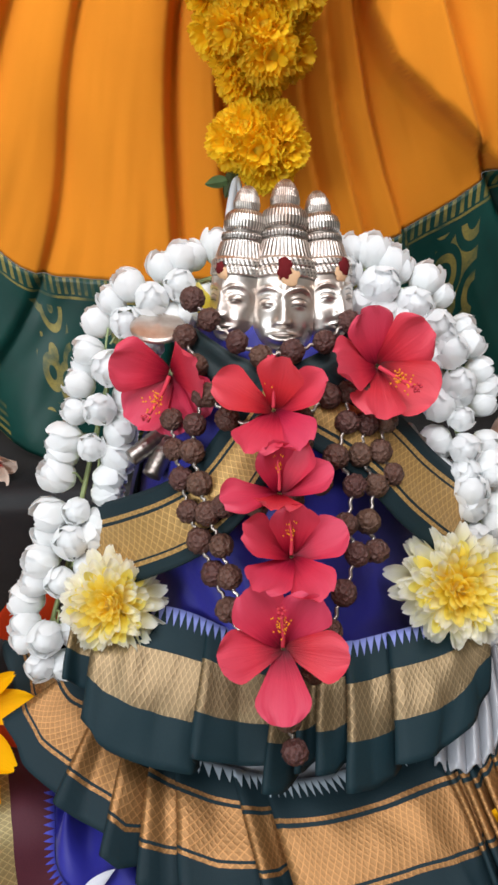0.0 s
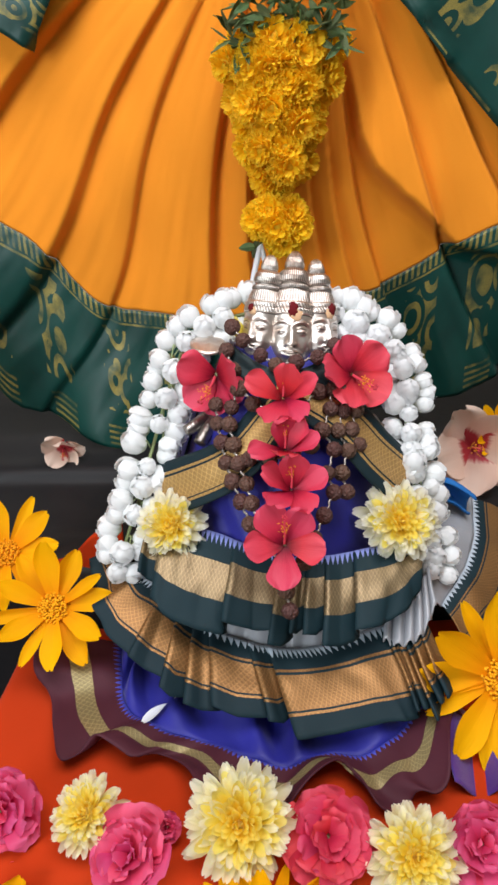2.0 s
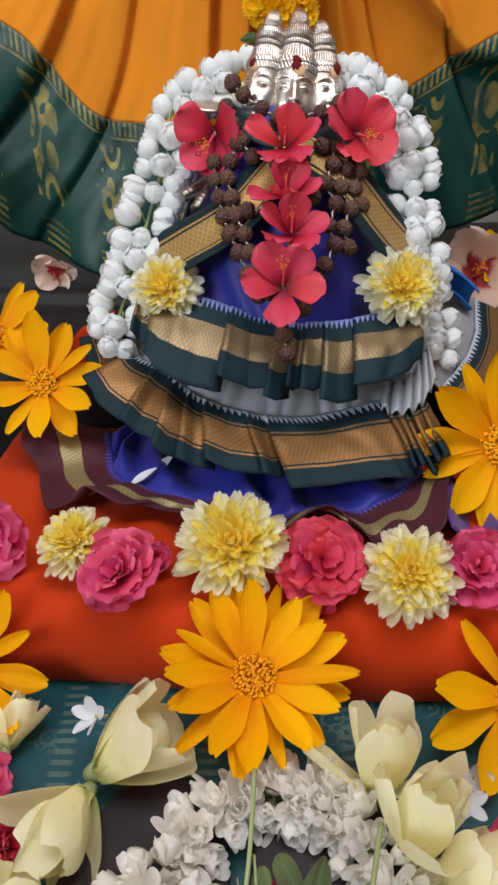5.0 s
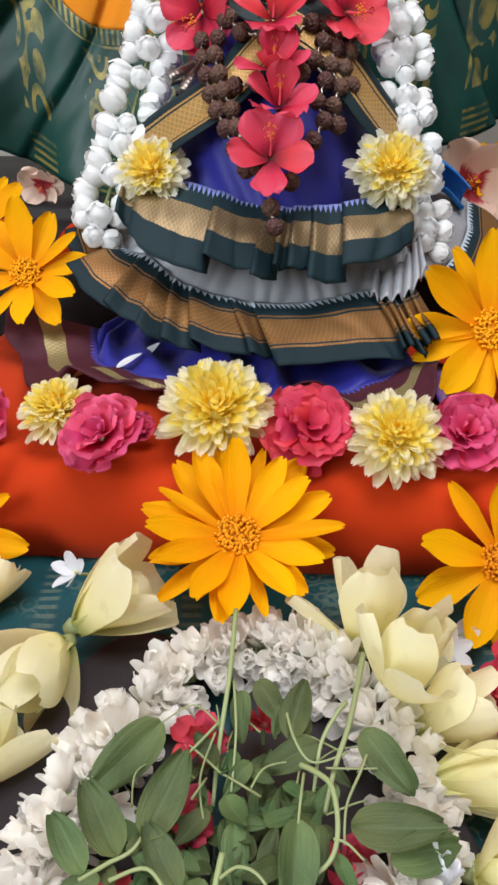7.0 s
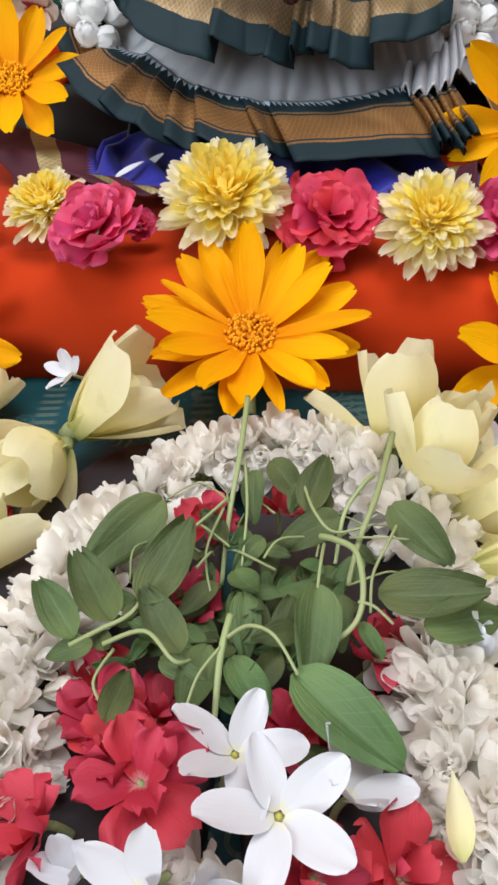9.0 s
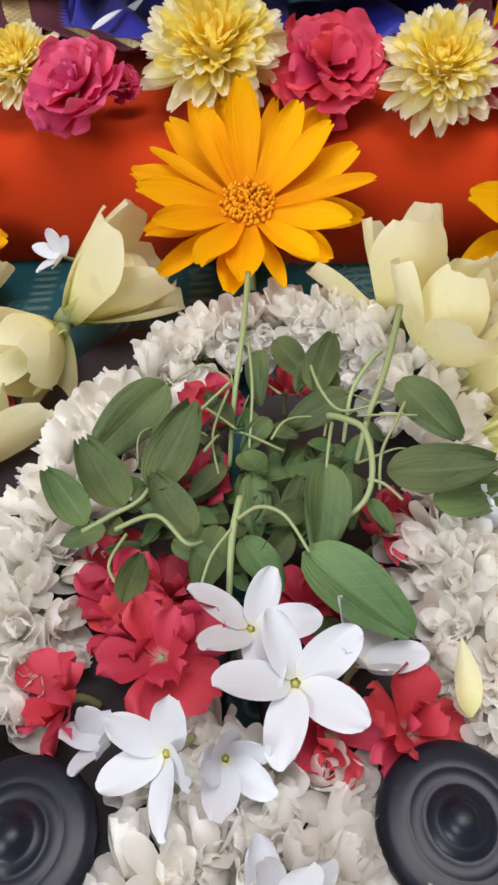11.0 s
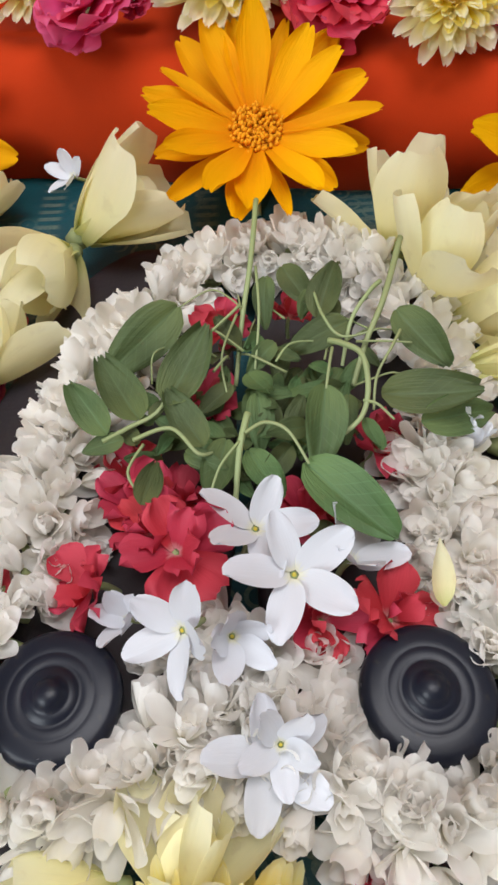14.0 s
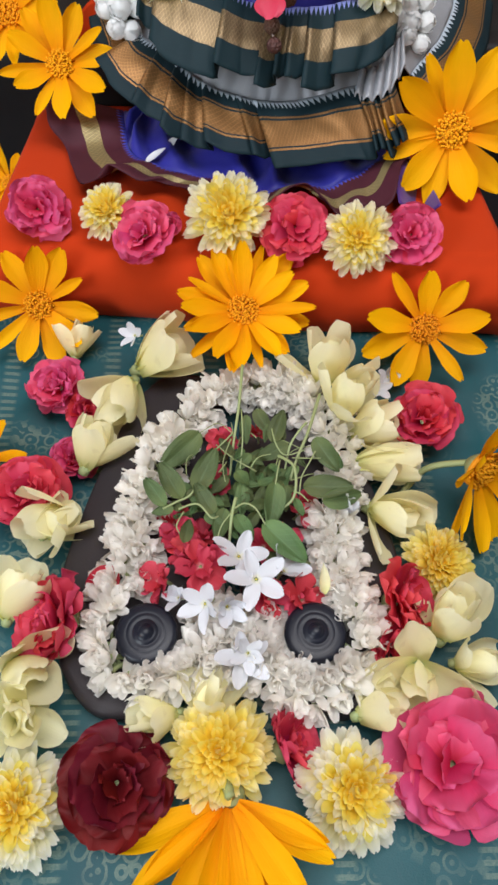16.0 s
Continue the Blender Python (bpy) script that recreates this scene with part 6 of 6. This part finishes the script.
GAR = [(-0.109, 0.294), (-0.099, 0.324), (-0.087, 0.353), (-0.078, 0.383), (-0.066, 0.418), (-0.056, 0.446), (-0.041, 0.474), (-0.013, 0.488), (0.019, 0.494), (0.044, 0.496), (0.077, 0.492), (0.103, 0.483), (0.129, 0.468), (0.146, 0.440), (0.149, 0.410), (0.151, 0.378), (0.156, 0.343), (0.167, 0.306), (0.164, 0.286)]
wg = thing("bud_garland", pose(0.03, 0.35, 0.29), "garland of plump white jasmine buds round the idol", "garland")
WI = Vector((0.03, 0.35, 0.29))


def gar_at(t):
    p = lerp_curve([(x, 0.318 + 0.5 * (z - 0.3), z) for x, z in GAR], t)
    q = lerp_curve([(x, 0.318 + 0.5 * (z - 0.3), z) for x, z in GAR], min(1, t + 0.01))
    return p, (q - p).normalized()


part("thread", tube("thread", [gar_at(k / 24)[0] - WI for k in range(25)], 0.0016, M["stem"]), wg, label="green stalks and thread")
NB = 50
for i in range(NB):
    for side in (-1, 1, 0):
        t = (i + 0.33 * side + R.uniform(-0.2, 0.2)) / NB
        if not 0 <= t < 0.995 or (side == 0 and i % 2 and t < 0.55):
            continue
        p, d = gar_at(t)
        fwd = Vector((0, -0.88, 0.45))
        out = d.cross(fwd).normalized() * (-1 if side < 0 else 1)
        axis = out * (0.85 if side else 0.1) + fwd * (R.uniform(0.15, 0.75) if side else 1.0) + d * R.uniform(-0.35, 0.35)
        bud(wg, facing(p - WI + axis.normalized() * (0.0068 if side else 0.004), axis, R.uniform(0, 360), R.uniform(0.84, 1.18)))
for i in range(90):
    p, d = gar_at(R.uniform(0, 0.99))
    fwd = Vector((R.uniform(-0.6, 0.6), -0.8, R.uniform(-0.2, 0.8))).normalized()
    a = p - WI + fwd * 0.003
    part("stalk", tube("stalk", [a, a + fwd * 0.006 + d * R.uniform(-0.006, 0.006), a + fwd * 0.010 + d * R.uniform(-0.014, 0.014)], 0.0007, M["stem"], 5), wg)

# ---- marigold garland hanging down the saree ----
MARI_P = [petal("petal", 0.0095, 0.0070, M["mari"], "round", 0.2, 0.3, 0.26, 0.12, k, 8, 5, base=0.35) for k in range(5)]


def marigold_mesh(seed):
    rr = random.Random(seed)
    it = []
    for i in range(150):
        z = 1 - 1.35 * (i + 0.5) / 150
        a = i * 2.39996
        d = Vector((math.sqrt(max(0, 1 - z * z)) * math.cos(a), math.sqrt(max(0, 1 - z * z)) * math.sin(a), z))
        q = d.to_track_quat("Y", "Z").to_matrix().to_4x4()
        it.append((MARI_P[i % 5], Matrix.Translation(d * 0.0118) @ q @ pose(0, 0, 0, rr.uniform(-62, -26), rr.uniform(-25, 25), rr.uniform(-20, 20)) @ Matrix.Scale(rr.uniform(0.75, 1.05), 4), 9))
    core = lathe("core", [(0.0, -0.0125), (0.009, -0.009), (0.0125, 0.0), (0.009, 0.009), (0.0, 0.0125)], 14, M["mari"])
    it.append((core, Matrix(), 14))
    return bloom("marigold", it, [M["mari"]])


SPRAY = [petal("leaf", 0.024, 0.0075, M["leaf"], "point", 0.25, 0.15 * k, 0.1, 0.0, k, 5, 8, 0.05, base=0.15) for k in range(3)]
MARI = [marigold_mesh(k) for k in range(4)]
mg = thing("marigold_garland", pose(0.046, 0.53, 0.547), "thick hanging garland of golden yellow marigolds", "garland")
MI = Vector((0.05, 0.53, 0.55))
rows = 8
for j in range(rows):
    z = 0.592 + 0.0165 * j
    hw = interp(z, [0.59, 0.61, 0.65, 0.68, 0.72], [0.006, 0.016, 0.029, 0.037, 0.038])
    cx = interp(z, [0.59, 0.66, 0.75, 1.0], [0.050, 0.047, 0.050, 0.052])
    nacross = max(1, round(2 * hw / 0.016))
    for i in range(nacross + 1):
        s = (i / nacross * 2 - 1) if nacross else 0
        x = cx + hw * s + R.uniform(-0.004, 0.004) + (0.004 if j % 2 else -0.004)
        y = 0.540 - 0.022 * math.sqrt(max(0, 1 - s * s)) - (0.006 if z < 0.7 else 0)
        part("marigold", MARI[R.randrange(4)], mg, facing(Vector((x, y, z + R.uniform(-0.004, 0.004))) - MI, (s * 0.9 + R.uniform(-0.3, 0.3), -1, R.uniform(-0.4, 0.3)), R.uniform(0, 360), R.uniform(0.86, 1.04)))
for dx, dz, dy, s in ((0.0, 0.0, 0.0, 1.1), (-0.015, 0.004, 0.004, 1.0), (0.016, -0.002, 0.003, 1.0), (0.006, -0.012, 0.002, 1.0), (-0.006, 0.012, 0.002, 0.95), (0.012, 0.010, 0.003, 0.95)):
    part("tassel_bloom", MARI[R.randrange(4)], mg, facing((-0.004 + dx, -0.012 + dy, 0.003 + dz), (dx * 30, -1, dz * 30), R.uniform(0, 360), s))
part("cord", tube("cord", [(0.0, 0.0, 0.45), (0.0, 0.004, 0.12), (-0.003, 0.002, 0.045), (-0.010, 0.0, 0.0), (-0.022, -0.004, -0.018)], 0.0013, M["leaf"]), mg)
for k, (dx, dz, a) in enumerate(((-0.022, -0.012, 20), (-0.014, -0.016, -50), (-0.026, -0.018, 80))):
    part("leaf", LEAF_M[k], mg, Matrix.Translation((dx, -0.008, dz)) @ pose(0, 0, 0, -70, a, 0) @ Matrix.Scale(0.6, 4))
for k in range(170):
    x, z = R.uniform(-0.046, 0.054), R.uniform(0.150, 0.205)
    d = Vector((R.uniform(-1, 1), R.uniform(-0.9, 0.1), R.uniform(-1.0, 0.5))).normalized()
    part("leaf", SPRAY[k % 3], mg, Matrix.Translation((x, -0.006 + R.uniform(-0.016, 0.008), z)) @ d.to_track_quat("Y", "Z").to_matrix().to_4x4() @ pose(0, 0, 0, 0, R.uniform(0, 360), 0) @ Matrix.Scale(R.uniform(0.55, 1.05), 4))
for k in range(46):
    part("white_bloom", TUBES[k % 6], mg, facing((R.uniform(-0.045, 0.055), R.uniform(-0.020, 0.004), R.uniform(0.205, 0.290)), (R.uniform(-0.8, 0.8), -0.9, R.uniform(-0.6, 0.5)), R.uniform(0, 360), R.uniform(0.9, 1.2)), "white tuberose bloom")
part("ribbon", tube("ribbon", [(-0.020, -0.004, -0.016), (-0.026, -0.008, -0.040), (-0.034, -0.012, -0.075)], 0.0030, M["straw"], 8), mg, label="white ribbon end")
part("ribbon", tube("ribbon", [(-0.020, -0.004, -0.016), (-0.016, -0.006, -0.036), (-0.014, -0.010, -0.075)], 0.0026, M["straw"], 8), mg, label="white ribbon end")

# ---- rudraksha bead strings ----
def bead_mesh(seed):
    verts, faces, n, m = [], [], 28, 18
    for j in range(m + 1):
        f = math.pi * j / m
        for i in range(n):
            a = 2 * math.pi * i / n
            d = Vector((math.sin(f) * math.cos(a), math.sin(f) * math.sin(a), math.cos(f) * 0.94))
            g = 1 - 0.09 * max(0, math.cos(a * 5)) ** 8 * math.sin(f)
            g += 0.11 * noise.noise(d * 5.5 + Vector((seed * 3.1, 0, 0))) + 0.07 * noise.noise(d * 12 + Vector((0, seed * 2.3, 0)))
            verts.append(d * 0.0066 * g)
    faces = [(j * n + i, (j + 1) * n + i, (j + 1) * n + (i + 1) % n, j * n + (i + 1) % n) for j in range(m) for i in range(n)]
    return mesh_of("bead", verts, faces, M["bead"])


BEADS = [bead_mesh(k) for k in range(5)]


def bead_string(pts, label, lift=0.0065):
    """pts: (x, z) on the idol's front; beads sit on them, wire loops join each to the next."""
    first, _ = on_body(*pts[0], lift)
    ob = thing("bead_string", Matrix.Translation(first), label, "bead necklace", "rudraksha strings on the idol")
    prev = None
    for x, z in pts:
        p, n = on_body(x, z, lift)
        part("bead", BEADS[R.randrange(5)], ob, Matrix.Translation(p - first) @ pose(0, 0, 0, R.uniform(0, 360), R.uniform(0, 360), 0) @ Matrix.Scale(R.uniform(0.94, 1.06), 4))
        if prev is not None and (p - prev).length < 0.03:
            d = (p - prev).normalized()
            a, b = prev + d * 0.0060 - first, p - d * 0.0060 - first
            w = d.cross(n).normalized() * 0.0006
            if (b - a).length > 0.0005:
                part("wire_link", tube("wire_link", [a, a.lerp(b, 0.3) + w, a.lerp(b, 0.5), a.lerp(b, 0.7) - w, b], 0.0010, M["copper"], 6), ob, label="twisted copper wire link")
        prev = p
    return ob


BL = "string of dark brown rudraksha beads linked with copper wire"
bead_string([(0.001, 0.488), (0.009, 0.480), (0.022, 0.471), (0.033, 0.465), (0.048, 0.466), (0.064, 0.468), (0.078, 0.474)], BL, 0.009)
bead_string([(-0.004, 0.472), (0.001, 0.460), (0.004, 0.448), (-0.001, 0.436), (-0.003, 0.425), (0.000, 0.413), (0.003, 0.402), (0.009, 0.391), (0.012, 0.380), (0.017, 0.369), (0.025, 0.357), (0.031, 0.346), (0.034, 0.333), (0.036, 0.322)], BL, 0.0085)
bead_string([(-0.014, 0.436), (-0.013, 0.424), (-0.010, 0.413), (-0.007, 0.401), (-0.002, 0.391), (0.004, 0.380), (0.010, 0.368), (0.018, 0.356)], BL)
bead_string([(0.007, 0.449), (0.015, 0.440), (0.032, 0.437), (0.050, 0.439), (0.064, 0.446), (0.079, 0.446)], BL, 0.0085)
bead_string([(0.011, 0.406), (0.026, 0.407), (0.042, 0.409), (0.056, 0.414), (0.049, 0.429)], BL, 0.0085)
bead_string([(0.074, 0.446), (0.072, 0.434), (0.065, 0.422), (0.073, 0.409), (0.067, 0.396), (0.071, 0.384), (0.063, 0.372), (0.055, 0.360), (0.047, 0.348)], BL, 0.0085)
bead_string([(0.085, 0.443), (0.083, 0.431), (0.078, 0.420), (0.085, 0.406), (0.079, 0.394), (0.082, 0.382)], BL)
bead_string([(0.096, 0.441), (0.094, 0.429), (0.089, 0.418), (0.095, 0.407)], BL)
solo("loose_petal", petal("loose_petal", 0.020, 0.012, M["mum_in"], "point", 0.3, 0.1, 0.2, seed=6), "loose yellow petal by the idol's shoulder", "petal", m=Matrix.Translation((0.004, 0.382, 0.480)) @ pose(0, 0, 0, 60, 0, 30))
